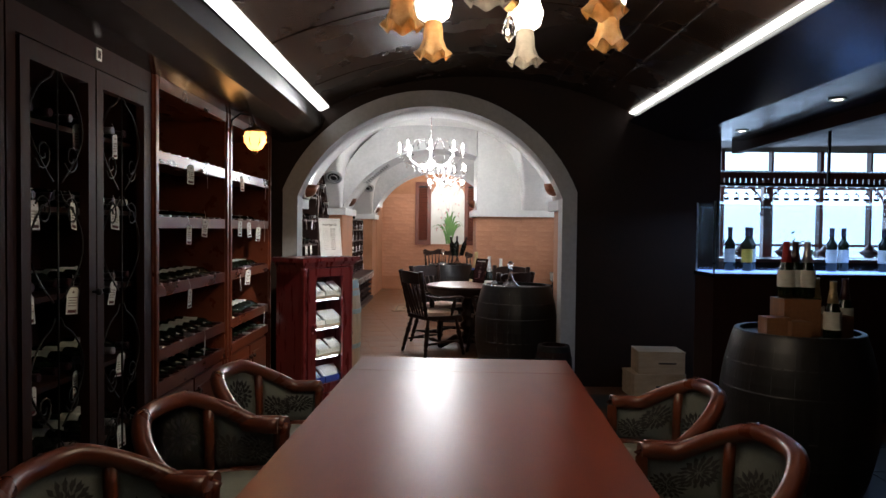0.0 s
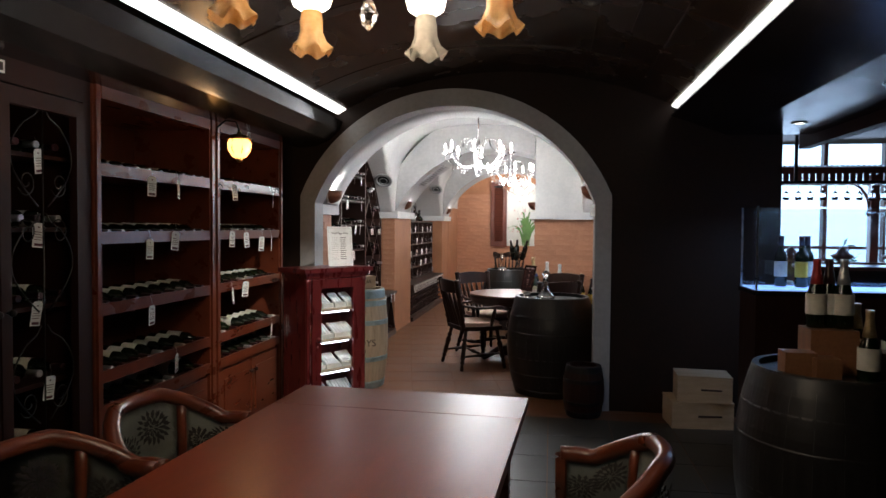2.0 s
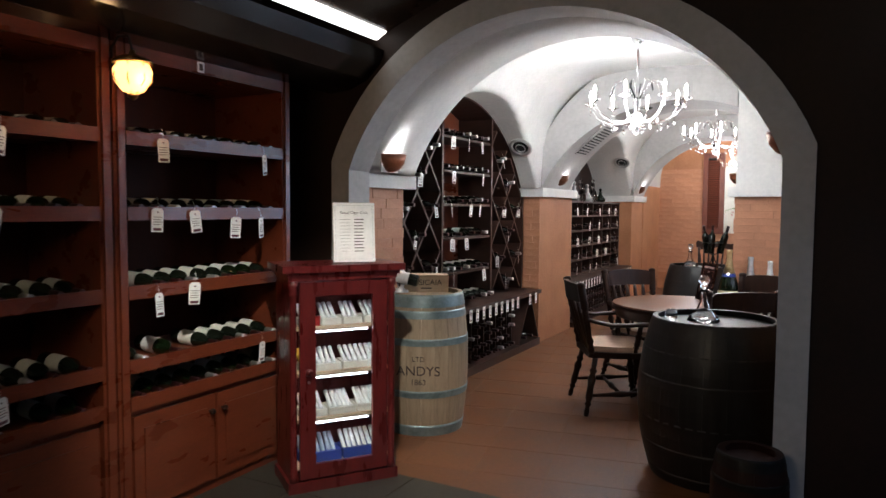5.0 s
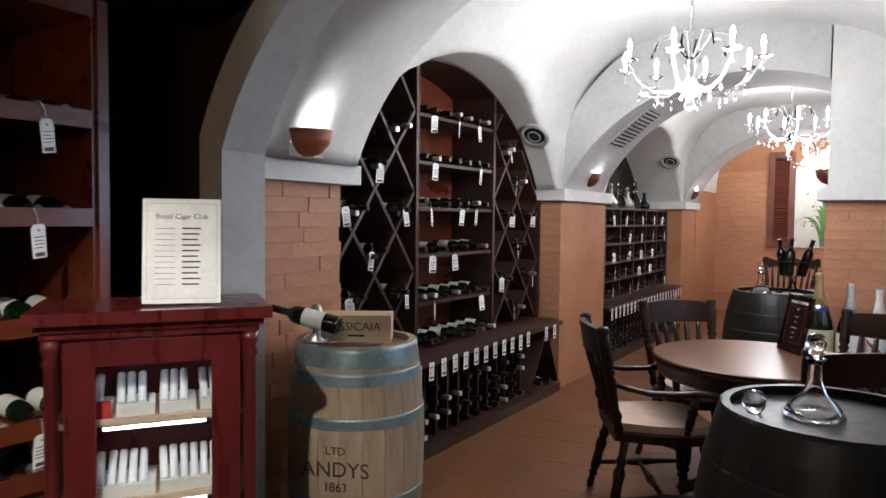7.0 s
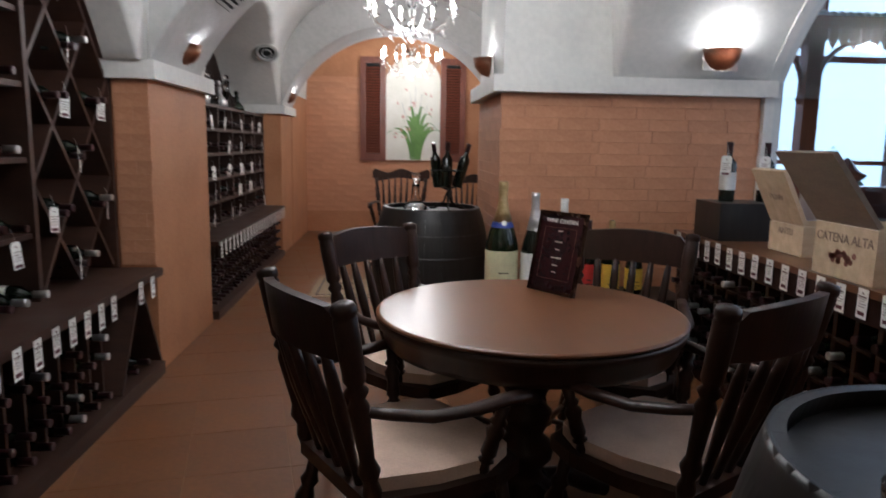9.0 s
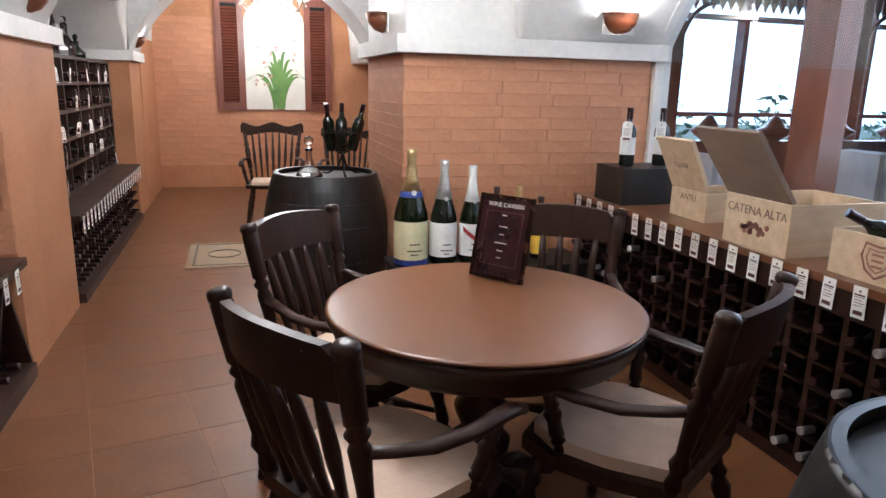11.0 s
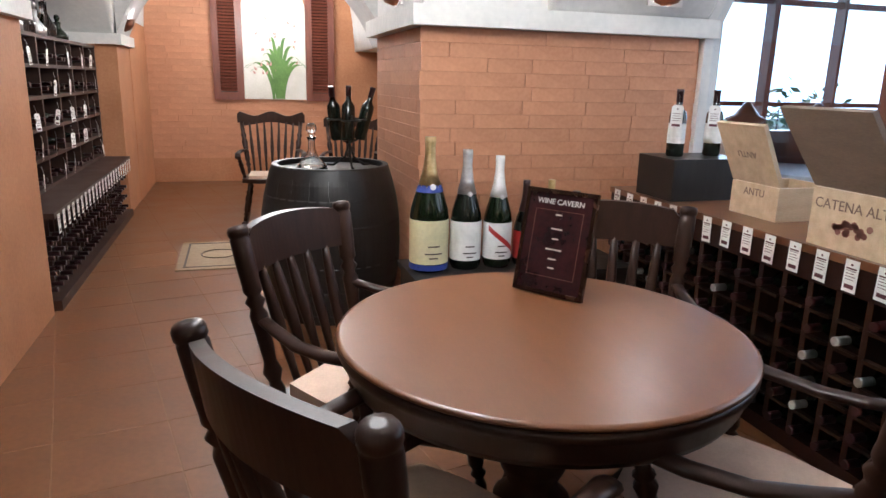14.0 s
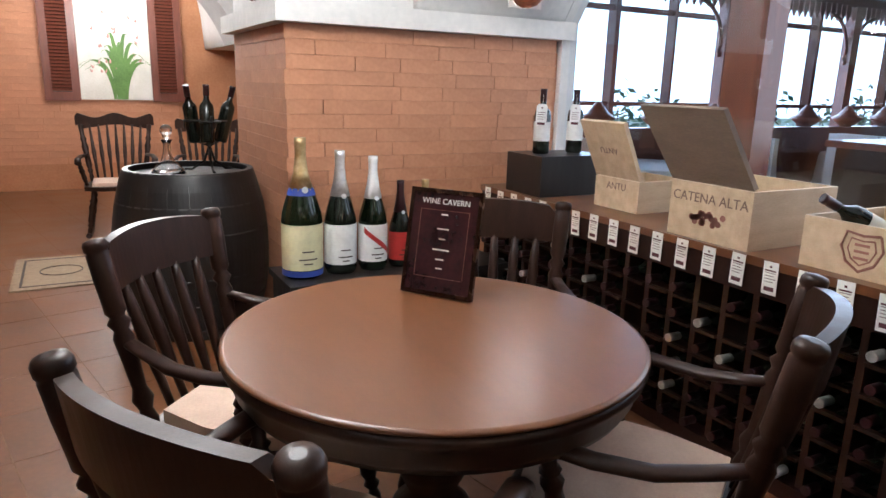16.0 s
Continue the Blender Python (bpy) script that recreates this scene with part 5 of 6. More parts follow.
# ---- barrels ----
def barrel(at, label, high, r_end, r_mid, wood, hoop, hoops, group="", staves=22, colour_head=None):
    ob = thing("barrel", label, "barrel", group, at)
    def rad(z):
        u = 2 * z / high - 1
        return r_end + (r_mid - r_end) * (1 - u * u)
    zs = [high * i / 10 for i in range(11)]
    bm = bmesh.new()
    a0 = math.pi / staves - (0.0006 if wood is BLACK_WOOD else 0.003)
    cols_ = []
    for q in (-a0, -a0 / 2, 0, a0 / 2, a0):
        cols_.append([bm.verts.new((rad(z) * math.cos(q), rad(z) * math.sin(q), z)) for z in zs] + [bm.verts.new(((rad(z) - 0.028) * math.cos(q), (rad(z) - 0.028) * math.sin(q), z)) for z in zs[::-1]])
    for p, q in zip(cols_, cols_[1:]):
        for k in range(len(p)):
            bm.faces.new((p[k], q[k], q[(k + 1) % len(p)], p[(k + 1) % len(p)]))
    bm.faces.new(cols_[0]); bm.faces.new(cols_[-1][::-1])
    me = mesh_of("stave", bm, wood)
    for i in range(staves):
        piece("stave", me, ob, pose(0, 0, 0, 0, 0, i * 360 / staves))
    bm = bmesh.new()
    turn(bm, [(r_end - 0.026, high - 0.05), (r_end - 0.026, high - 0.03)], 32)
    part("head", bm, colour_head or wood, ob)
    bm = bmesh.new()
    turn(bm, [(r_end - 0.026, 0.03), (r_end - 0.026, 0.05)], 32)
    part("bottom_head", bm, colour_head or wood, ob)
    for za, zb in hoops:
        bm = bmesh.new()
        k = 4
        pr = [(rad(za + (zb - za) * i / k) + (0.0006 if wood is BLACK_WOOD else 0.003), za + (zb - za) * i / k) for i in range(k + 1)]
        turn(bm, pr + [(r - 0.006, z) for r, z in pr[::-1]], 40, cap=False)
        part("hoop", bm, hoop, ob)
    return ob


BH = ((0.0, 0.06), (0.16, 0.2), (0.3, 0.34), (0.52, 0.56), (0.66, 0.7), (0.8, 0.86))
b1 = barrel(pose(0.72, 6.62, 0), "black stained oak wine barrel used as a stand", 0.86, 0.325, 0.4, BLACK_WOOD, BLACK_WOOD, BH, "black barrels")
copy_thing(b1, pose(0.11, 10.42, 0, 0, 0, 40))
copy_thing(b1, pose(1.96, 3.72, 0, 0, 0, 20))
oak = barrel(pose(-1.08, 6.54, 0), "pale oak wine barrel with weathered blue-grey hoops", 0.9, 0.255, 0.295, OAK, HOOP, ((0.0, 0.07), (0.25, 0.295), (0.58, 0.625), (0.75, 0.8), (0.82, 0.9)), "", 20)
for k, (txt, size, z) in enumerate((("LTD", 0.045, 0.5), ("ANDYS", 0.085, 0.425), ("1863", 0.05, 0.355))):
    writing("stencil", txt, size, INK, oak, pose(0.121, -0.273, z, 90, 0, 24))
keg = barrel(pose(0.97, 5.86, 0), "small dark brown wooden keg on the floor", 0.4, 0.13, 0.16, MAHOGANY_DARK, IRON, ((0, 0.05), (0.1, 0.13), (0.27, 0.3), (0.35, 0.4)), "", 16)


def decanter(at, s=1.0):
    ob = thing("decanter", "clear glass decanter with a ball stopper on a barrel", "decanter", "ship decanters", at)
    bm = bmesh.new()
    turn(bm, [(0.1 * s, 0), (0.11 * s, 0.012 * s), (0.09 * s, 0.045 * s), (0.045 * s, 0.09 * s), (0.026 * s, 0.14 * s), (0.022 * s, 0.2 * s), (0.036 * s, 0.225 * s), (0.03 * s, 0.225 * s), (0.016 * s, 0.2 * s), (0.02 * s, 0.14 * s), (0.04 * s, 0.09 * s), (0.08 * s, 0.045 * s), (0.09 * s, 0.016 * s)], 28)
    part("body", bm, CRYSTAL, ob)
    bm = bmesh.new()
    turn(bm, [(0.012 * s, 0.205 * s), (0.014 * s, 0.235 * s), (0.026 * s, 0.245 * s)] + [(0.038 * s * math.sin(q), (0.285 - 0.038 * math.cos(q)) * s) for q in [0.6 + i * 0.42 for i in range(6)]], 20)
    part("stopper", bm, CRYSTAL, ob)
    return ob


dec = decanter(pose(0.66, 6.61, 0.831), 0.8)
copy_thing(dec, pose(0.0, 10.35, 0.831))
bm = bmesh.new()
turn(bm, [(0.02, 0.0), (0.034, 0.02), (0.036, 0.04), (0.024, 0.064), (0.004, 0.07)], 16)
ball = part("glass_stopper", bm, CRYSTAL)
ball.matrix_basis = pose(0.50, 6.56, 0.831)
tagged(ball, "spare round glass stopper lying on the barrel", "stopper")

# iron holder with three bottles on the far barrel
hold = thing("bottle_holder", "black iron table holder for three bottles", "bottle holder", "", pose(0.22, 10.42, 0.831))
bm = bmesh.new()
for k in range(3):
    a = k * 2.094 + 0.5
    c, s = math.cos(a), math.sin(a)
    tube(bm, [(0, 0, 0.14), (c * 0.03, s * 0.03, 0.06), (c * 0.1, s * 0.1, 0.012), (c * 0.14, s * 0.14, 0.012)], 0.007, 6)
    tube(bm, [(0, 0, 0.14), (c * 0.09, s * 0.09, 0.17), (c * 0.13, s * 0.13, 0.24), (c * 0.12, s * 0.12, 0.3)], 0.007, 6)
    tube(bm, [(c * 0.08 + 0.05 * math.cos(q), s * 0.08 + 0.05 * math.sin(q), 0.27) for q in [i * math.pi / 8 for i in range(17)]], 0.005, 5)
part("frame", bm, IRON, hold)
held = bottle("held_bottle", "dark wine bottle standing in the iron holder", "bottle", "bottles in the holder", cap_mat=CAPSULE)
held.matrix_basis = pose(0.22 + 0.06, 10.45, 0.99, 0, 16, 0)
copy_thing(held, pose(0.16, 10.48, 0.99, -8, -12, 90))
copy_thing(held, pose(0.2, 10.35, 0.99, 8, -6, 200))

# ---- big champagne bottles on a low black stand ----
st = thing("bottle_stand", "low black wooden stand below the big bottles", "stand", "")
boxpart("top", (0.36, 1.5, 9.42, 9.80, 0.41, 0.44), BLACK_WOOD, st)
boxpart("body", (0.38, 1.48, 9.44, 9.80, 0.0, 0.41), BLACK_WOOD, st)
for x, h, r, lab, cap, gl, txt in ((0.47, 0.63, 0.094, LABEL_CREAM, FOIL_GOLD, GREEN_GLASS, "giant champagne bottle with a gold neck and cream label"), (0.655, 0.57, 0.076, TAG, FOIL_SILVER, BOTTLE_GLASS, "large champagne bottle with a silver neck and white label"),
                             (0.82, 0.54, 0.07, TAG, TAG, GREEN_GLASS, "large champagne bottle with a red sash on its label"), (0.965, 0.42, 0.055, RED, CAPSULE, BOTTLE_GLASS, "magnum champagne bottle with a red label"), (1.1, 0.42, 0.055, YELLOW, FOIL_GOLD, GREEN_GLASS, "magnum champagne bottle with a yellow label"), (1.24, 0.36, 0.05, YELLOW, CAPSULE, BOTTLE_GLASS, "champagne bottle with an orange-yellow label")):
    c = bottle("champagne_bottle", txt, "bottle", "champagne bottles on the stand", r, h, gl, lab, cap, True, 0.02 if h > 0.6 else 0.025, 0.1)
    c.matrix_basis = pose(x, 9.6, 0.441)
    bm = bmesh.new()
    for q, zz in ((0.3, 0.062), (0.45, 0.045), (0.22, 0.035)):
        vs = [[bm.verts.new(((r + 0.0022) * math.sin(a), -(r + 0.0022) * math.cos(a), zz * h / 0.3 + d)) for a in [(-q + 2 * q * i / 6) for i in range(7)]] for d in (-0.003, 0.003)]
        for i in range(6):
            bm.faces.new((vs[0][i], vs[0][i + 1], vs[1][i + 1], vs[1][i]))
    part("label_print", bm, INK, c)
    if h > 0.6:
        bm = bmesh.new()
        turn(bm, [(r + 0.001, 0.012), (r + 0.001, 0.04)], 20, cap=False)
        part("blue_band", bm, BLUE, c)
        bm = bmesh.new()
        turn(bm, [(r * 0.7, 0.38), (r * 0.58, 0.413)], 20, cap=False)
        part("collar", bm, BLUE, c)
    if txt.count("sash"):
        bm = bmesh.new()
        pr = [(-1.0 + i * 0.25, 0.2 - i * 0.014) for i in range(9)]
        vs = [[bm.verts.new(((r + 0.0016) * math.sin(a), -(r + 0.0016) * math.cos(a), z + d)) for a, z in pr] for d in (-0.014, 0.014)]
        for i in range(8):
            bm.faces.new((vs[0][i], vs[0][i + 1], vs[1][i + 1], vs[1][i]))
        part("sash", bm, RED, c)
    bm = bmesh.new()
    turn(bm, [(r * 0.16, 0), (r * 0.16, 0.002)], 14, m=pose(0, -r * 0.64, h * 0.645, 62, 0, 0))
    part("neck_seal", bm, FOIL_SILVER, c)

# ---- framed table sign ----
sign = thing("table_sign", "dark framed upright drinks sign standing on the table", "sign", "", pose(0.43, 8.21, 0.747, 0, 0, -55) @ pose(0, 0, 0, -12, 0, 0))
bm = bmesh.new()
for b in ((-0.11, 0.11, 0, 0.012), (-0.11, 0.11, 0.285, 0.297), (-0.11, -0.099, 0.012, 0.285), (0.099, 0.11, 0.012, 0.285)):
    box(bm, b[0], b[1], -0.006, 0.008, b[2], b[3])
part("frame", bm, BRONZE, sign, "thin dark bronze frame")
boxpart("print", (-0.099, 0.099, -0.002, 0.002, 0.012, 0.285), SIGN_DARK, sign, "", 0)
boxpart("foot_strut", (-0.02, 0.02, 0.004, 0.012, 0.0, 0.2), BLACK_WOOD, sign, "", 0)
writing("heading", "WINE CAVERN", 0.022, TAG, sign, pose(0, -0.0028, 0.262, 90, 0, 0))
for k, (z, w) in enumerate(((0.225, 0.02), (0.185, 0.035), (0.157, 0.02), (0.127, 0.05), (0.1, 0.025), (0.075, 0.02))):
    boxpart("text_bar", (-w / 2, w / 2, -0.0032, -0.0024, z, z + 0.004), LABEL, sign, "", 0)
bm = bmesh.new()
for b in ((-0.075, 0.075, 0.238, 0.2392), (-0.075, 0.075, 0.05, 0.0512), (-0.075, -0.0738, 0.05, 0.239), (0.0738, 0.075, 0.05, 0.239)):
    box(bm, b[0], b[1], -0.0032, -0.0024, b[2], b[3])
part("border_line", bm, COPPER, sign)


# ---- crates and bottles on the counter ----
def crate(name_label, x0, x1, y0, y1, h, lid, text, size):
    ob = thing("wine_crate", name_label, "crate", "wooden wine crates", pose(x0, y0, CT + 0.001))
    w, d = x1 - x0, y1 - y0
    for nm, b in (("front_board", (0, 0.012, 0, d, 0, h)), ("back_board", (w - 0.012, w, 0, d, 0, h)), ("side_board", (0.012, w - 0.012, 0, 0.012, 0, h)), ("side_board", (0.012, w - 0.012, d - 0.012, d, 0, h)), ("base", (0.012, w - 0.012, 0.012, d - 0.012, 0, 0.012))):
        boxpart(nm, b, PINE, ob, "", 0.002)
    if lid:
        lx, lz = lid
        bm = bmesh.new()
        prism(bm, [(0, h + 0.004), (lx, h + lz), (lx + 0.019, h + lz + 0.008), (0.019, h + 0.012)], "y", 0, d)
        bmesh.ops.recalc_face_normals(bm, faces=bm.faces)
        # the lid that leans far over takes the darker pine as painted shade
        part("lid", bm, PINE_SHADED if lx < -0.15 else PINE, ob, "open hinged lid")
        if lx > -0.15:
            # the lid's lettering stands on its head
            n = math.hypot(lx, lz)
            m = Matrix(((0, -lx / n, -lz / n, lx * 0.5 - 0.0015), (1, 0, 0, d / 2), (0, -lz / n, lx / n, h + 0.002 + lz * 0.5), (0, 0, 0, 1)))
            writing("lid_text", text, size * 0.9, CRATE_PRINT, ob, m)
    if text:
        writing("brand_text", text, size, CRATE_PRINT, ob, pose(-0.001, d / 2, h * 0.74, 90, 0, -90))
        bm = bmesh.new()
        rnd = random.Random(3)
        for k in range(22):
            turn(bm, [(0.012, 0), (0.012, 0.0012)], 8, m=pose(-0.001, d / 2 + rnd.uniform(-0.07, 0.07), h * 0.4 + rnd.uniform(-0.02, 0.02), 0, -90, 0))
        if h > 0.18:
            part("grape_print", bm, GRAPE_PRINT, ob, "brown printed grapes")
        else:
            bm.free()
    return ob


crate("open pale pine wine crate printed with grapes and lettering", 1.57, 2.03, 8.10, 8.46, 0.205, (-0.2, 0.27), "CATENA ALTA", 0.05)
crate("small open pale pine wine crate with a raised lid", 1.72, 2.03, 8.78, 9.06, 0.14, (-0.12, 0.25), "ANTU", 0.045)
c3 = crate("open pale pine crate with a bottle and grapes inside", 1.6, 2.03, 7.55, 7.93, 0.16, None, "", 0.04)
bm = bmesh.new()
shield = [(0.14, 0.135), (0.19, 0.128), (0.24, 0.135), (0.252, 0.09), (0.232, 0.045), (0.19, 0.02), (0.148, 0.045), (0.128, 0.09), (0.14, 0.135)]
tube(bm, [(-0.0005, y, z) for y, z in shield], 0.0045, 5)
tube(bm, [(-0.0005, 0.19 + (y - 0.19) * 0.68, 0.08 + (z - 0.08) * 0.68) for y, z in shield], 0.0025, 5)
for dz in (0.06, 0.08, 0.1):
    box(bm, -0.0014, 0.0, 0.168, 0.212, dz - 0.004, dz + 0.004)
part("shield_print", bm, GRAPE_PRINT, c3, "brown printed shield")
leaning = bottle("leaning_bottle", "dark wine bottle leaning out of a crate", "bottle", "", label_mat=LABEL)
leaning.matrix_basis = pose(1.83, 7.75, 0.87, 0, -62, -30)
gr = thing("grape_bunch", "bunch of pale artificial grapes in a crate", "grapes", "", pose(1.8, 7.66, 0.9))
rnd = random.Random(2)
bm = bmesh.new()
for k in range(26):
    bmesh.ops.create_icosphere(bm, subdivisions=2, radius=0.013, matrix=pose(rnd.uniform(-0.05, 0.05), rnd.uniform(-0.04, 0.04), rnd.uniform(0.0, 0.09)))
part("grapes", bm, CANVAS, gr)
blk = thing("display_block", "black display block on the counter", "display block", "", pose(1.58, 9.3, CT + 0.001))
boxpart("body", (0, 0.42, 0, 0.3, 0, 0.2), BLACK_WOOD, blk, "", 0.006)
for x, y in ((1.68, 9.45), (1.9, 9.46)):
    q = bottle("display_bottle", "dark wine bottle with a white tag on the display block", "bottle", "bottles on the block", 0.042, 0.32, BOTTLE_GLASS, TAG)
    q.matrix_basis = pose(x, y, CT + 0.202)
    hang(x - 0.03, y - 0.035, CT + 0.2 + 0.25, -30)

# ---- end wall: painting between shutters ----
pic = thing("botanical_painting", "tall arched painting of a green lily plant", "painting", "", pose(0.1, END_Y - 0.005, 1.045))
arch_pts = [(-0.385, 0), (0.385, 0)] + arc(0, 0.385, 1.15, 0.3, 16)[::-1]
bm = bmesh.new()
prism(bm, arch_pts, "y", -0.03, 0)
part("canvas", bm, CANVAS, pic)
rnd = random.Random(8)
bm = bmesh.new()
for k in range(15):
    # long strap leaves that rise, then arch over and droop
    lean = (-0.34 + 0.048 * k) + rnd.uniform(-0.03, 0.03)
    hgt = rnd.uniform(0.62, 0.98) * (1.1 - abs(lean))
    us = [i / 12 for i in range(13)]
    pts = [(0.04 + lean * 0.2 + lean * 1.15 * u ** 1.6, hgt * (1.9 * u - 1.05 * u * u * (1 + 1.1 * abs(lean)))) for u in us]
    wv = [0.021 * math.sin(math.pi * (0.12 + 0.87 * u)) for u in us]
    va = [bm.verts.new((p[0] - w, -0.032 - 0.0004 * k, p[1] + 0.008 + w * lean)) for p, w in zip(pts, wv)]
    vb = [bm.verts.new((p[0] + w, -0.032 - 0.0004 * k, p[1] + 0.008 - w * lean)) for p, w in zip(pts, wv)]
    for i in range(12):
        bm.faces.new((va[i], vb[i], vb[i + 1], va[i + 1]))
part("painted_leaves", bm, LEAF, pic, "painted green leaves")
for k, (x, top) in enumerate(((-0.16, 0.78), (-0.05, 0.95), (0.03, 1.02), (0.12, 0.9), (0.2, 0.74))):
    bm = bmesh.new()
    vs = [[bm.verts.new((0.03 + (x - 0.03) * u ** 1.3 + d, -0.0312 - 0.0003 * k, 0.03 + top * u)) for u in [i / 8 for i in range(9)]] for d in (-0.004, 0.004)]
    for i in range(8):
        bm.faces.new((vs[0][i], vs[1][i], vs[1][i + 1], vs[0][i + 1]))
    part("painted_stalk", bm, VENT_GREY, pic, "grey-green painted flower stalk")
bm = bmesh.new()
for k in range(26):
    a, z = rnd.uniform(-0.28, 0.28), rnd.uniform(0.3, 1.0)
    turn(bm, [(0.002, 0), (0.016, 0.01), (0.002, 0.05)], 5, m=pose(a, -0.034, z, 0, rnd.uniform(-50, 50), 0) @ Matrix.Diagonal((1, 0.05, 1, 1)))
part("painted_buds", bm, BUD, pic, "pale painted flower buds")
for s in (-1, 1):
    sh = thing("shutter", "brown louvred timber shutter beside the painting", "shutter", "shutters", pose(0.1 + s * 0.57, END_Y - 0.005, 1.03))
    bm = bmesh.new()
    for b in ((-0.18, -0.1, 0, 1.45), (0.1, 0.18, 0, 1.45), (-0.1, 0.1, 0, 0.1), (-0.1, 0.1, 1.36, 1.45)):
        box(bm, b[0], b[1], -0.045, 0, b[2], b[3])
    part("frame", bm, REDBROWN, sh, "", 0.005)
    boxpart("backing", (-0.1, 0.1, -0.012, -0.001, 0.1, 1.36), DARK_GAP, sh, "", 0)
    bm = bmesh.new()
    prism(bm, [(-0.01, 0.0), (-0.045, -0.03), (-0.042, -0.035), (-0.007, -0.006)], "x", -0.1, 0.1)
    me = mesh_of("slat", bm, REDBROWN)
    for k in range(32):
        piece("slat", me, sh, pose(0, 0, 0.145 + k * 0.0378))
bm = bmesh.new()
box(bm, -0.85, -0.28, 11.4, 12.25, -0.004, 0.008)
tagged(part("door_mat", bm, MAT_RUG, None, "", 0.003), "pale patterned door mat on the tile floor", "mat")


mat_ob = bpy.data.objects["door_mat"]
bm = bmesh.new()
for b in ((-0.8, -0.33, 11.46, 11.475), (-0.8, -0.33, 12.175, 12.19), (-0.8, -0.785, 11.475, 12.175), (-0.345, -0.33, 11.475, 12.175)):
    box(bm, *b, 0.0085, 0.0105)
part("border_line", bm, RACK_WOOD, mat_ob)
bm = bmesh.new()
tube(bm, [(-0.565 + 0.13 * math.cos(q), 11.825 + 0.13 * math.sin(q), 0.0095) for q in [i * math.pi / 12 for i in range(25)]], 0.004, 5)
part("ring_motif", bm, RACK_WOOD, mat_ob)


# ---- cigar cabinet with menu card ----
hum = thing("cigar_cabinet", "dark cherry lacquered display cabinet with a glass door", "cabinet", "", pose(-1.073, 5.19, 0, 0, 0, math.degrees(math.atan2(0.505, 0.351))))
W, D, H = 0.615, 0.33, 1.155
for nm, b in (("side_panel", (0.03, 0.05, 0.03, D, 0.06, 1.08)), ("side_panel", (W - 0.05, W - 0.03, 0.03, D, 0.06, 1.08)), ("back_panel", (0.05, W - 0.05, D - 0.02, D, 0.06, 1.08)), ("base", (0.015, W - 0.015, 0.01, D, 0, 0.06))):
    boxpart(nm, b, CHERRY, hum)
boxpart("frieze", (0.02, W - 0.02, 0.01, D, 1.08, 1.1), CHERRY, hum, "", 0.004)
boxpart("moulding", (0.008, W - 0.008, 0.0, D + 0.005, 1.1005, 1.12), CHERRY, hum, "", 0.006)
boxpart("top", (-0.015, W + 0.015, -0.02, D + 0.01, 1.1205, H), CHERRY, hum, "", 0.008)
for x in (0.045, W - 0.045):
    bm = bmesh.new()
    turn(bm, [(0.024, 0.06), (0.024, 0.1), (0.018, 0.11), (0.018, 1.0), (0.025, 1.01), (0.018, 1.03), (0.025, 1.05), (0.025, 1.079)], 12, (x, 0.03, 0))
    part("corner_column", bm, CHERRY, hum)
bm = bmesh.new()
for b in ((0.075, 0.155, 0.07, 1.07), (W - 0.155, W - 0.075, 0.07, 1.07), (0.155, W - 0.155, 0.07, 0.14), (0.155, W - 0.155, 1.0, 1.07)):
    box(bm, b[0], b[1], 0.012, 0.034, b[2], b[3])
door = part("door", bm, CHERRY, hum, "", 0.005)
pane = boxpart("pane", (0.155, W - 0.155, 0.022, 0.025, 0.14, 1.0), PANE, door, "clear glass pane", 0)
pane.visible_shadow = False
bm = bmesh.new()
turn(bm, [(0.006, 0), (0.008, 0.012), (0.02, 0.022), (0.016, 0.036), (0.003, 0.04)], 12, m=pose(0.115, 0.012, 0.62, 90, 0, 0))
part("knob", bm, CHERRY, door)
bm = bmesh.new()
turn(bm, [(0.008, 0), (0.008, 0.004)], 10, m=pose(0.12, 0.012, 0.565, 90, 0, 0))
part("lock", bm, CHROME, door)
for z in (0.13, 0.37, 0.605, 0.84):
    boxpart("shelf_board", (0.05, W - 0.05, 0.045, D - 0.02, z - 0.018, z), PINE, hum, "pale shelf", 0.002)
HM = hum.matrix_basis.copy()
rnd = random.Random(4)
for z, n in ((0.84, 4), (0.605, 2), (0.37, 3), (0.13, 2)):
    for k in range(n):
        w = (W - 0.16) / n
        bx = thing("cigar_box", "open box or bag of wrapped cigars on the shelf", "cigar box", "boxed cigars", HM @ pose(0.09 + w * k, 0.06, z + 0.001))
        boxpart("tray", (0, w - 0.012, 0, 0.12, 0, 0.035 if z != 0.13 else 0.05), LABEL if z != 0.13 else BLUE, bx)
        m = max(3, int(w / 0.03))
        for j in range(m):
            bm = bmesh.new()
            x = 0.012 + j * (w - 0.03) / m
            tube(bm, [(x, 0.012, 0.034), (x + rnd.uniform(-0.004, 0.004), 0.115, 0.098 if z > 0.2 else 0.115)], 0.0115, 8)
            part("cigar", bm, YELLOW if (z == 0.605 and k == 0 and j < 1) else (TAG if z > 0.2 or k else TIN), bx)
        if z == 0.84 and k == 0:
            boxpart("band", (0, w - 0.012, -0.002, 0.0, 0.0, 0.05), RED, bx, "red printed band", 0)
for z in (0.35, 0.585, 0.82, 1.06):
    boxpart("lamp_strip", (0.17, W - 0.17, 0.05, 0.062, z - 0.012, z - 0.006), CASE_GLOW, hum, "lit shelf strip", 0)
card = thing("menu_card", "white printed menu card in a clear stand", "menu card", "", HM @ pose(0.38, 0.065, H + 0.001) @ pose(0, 0, 0, -6, 0, -8))
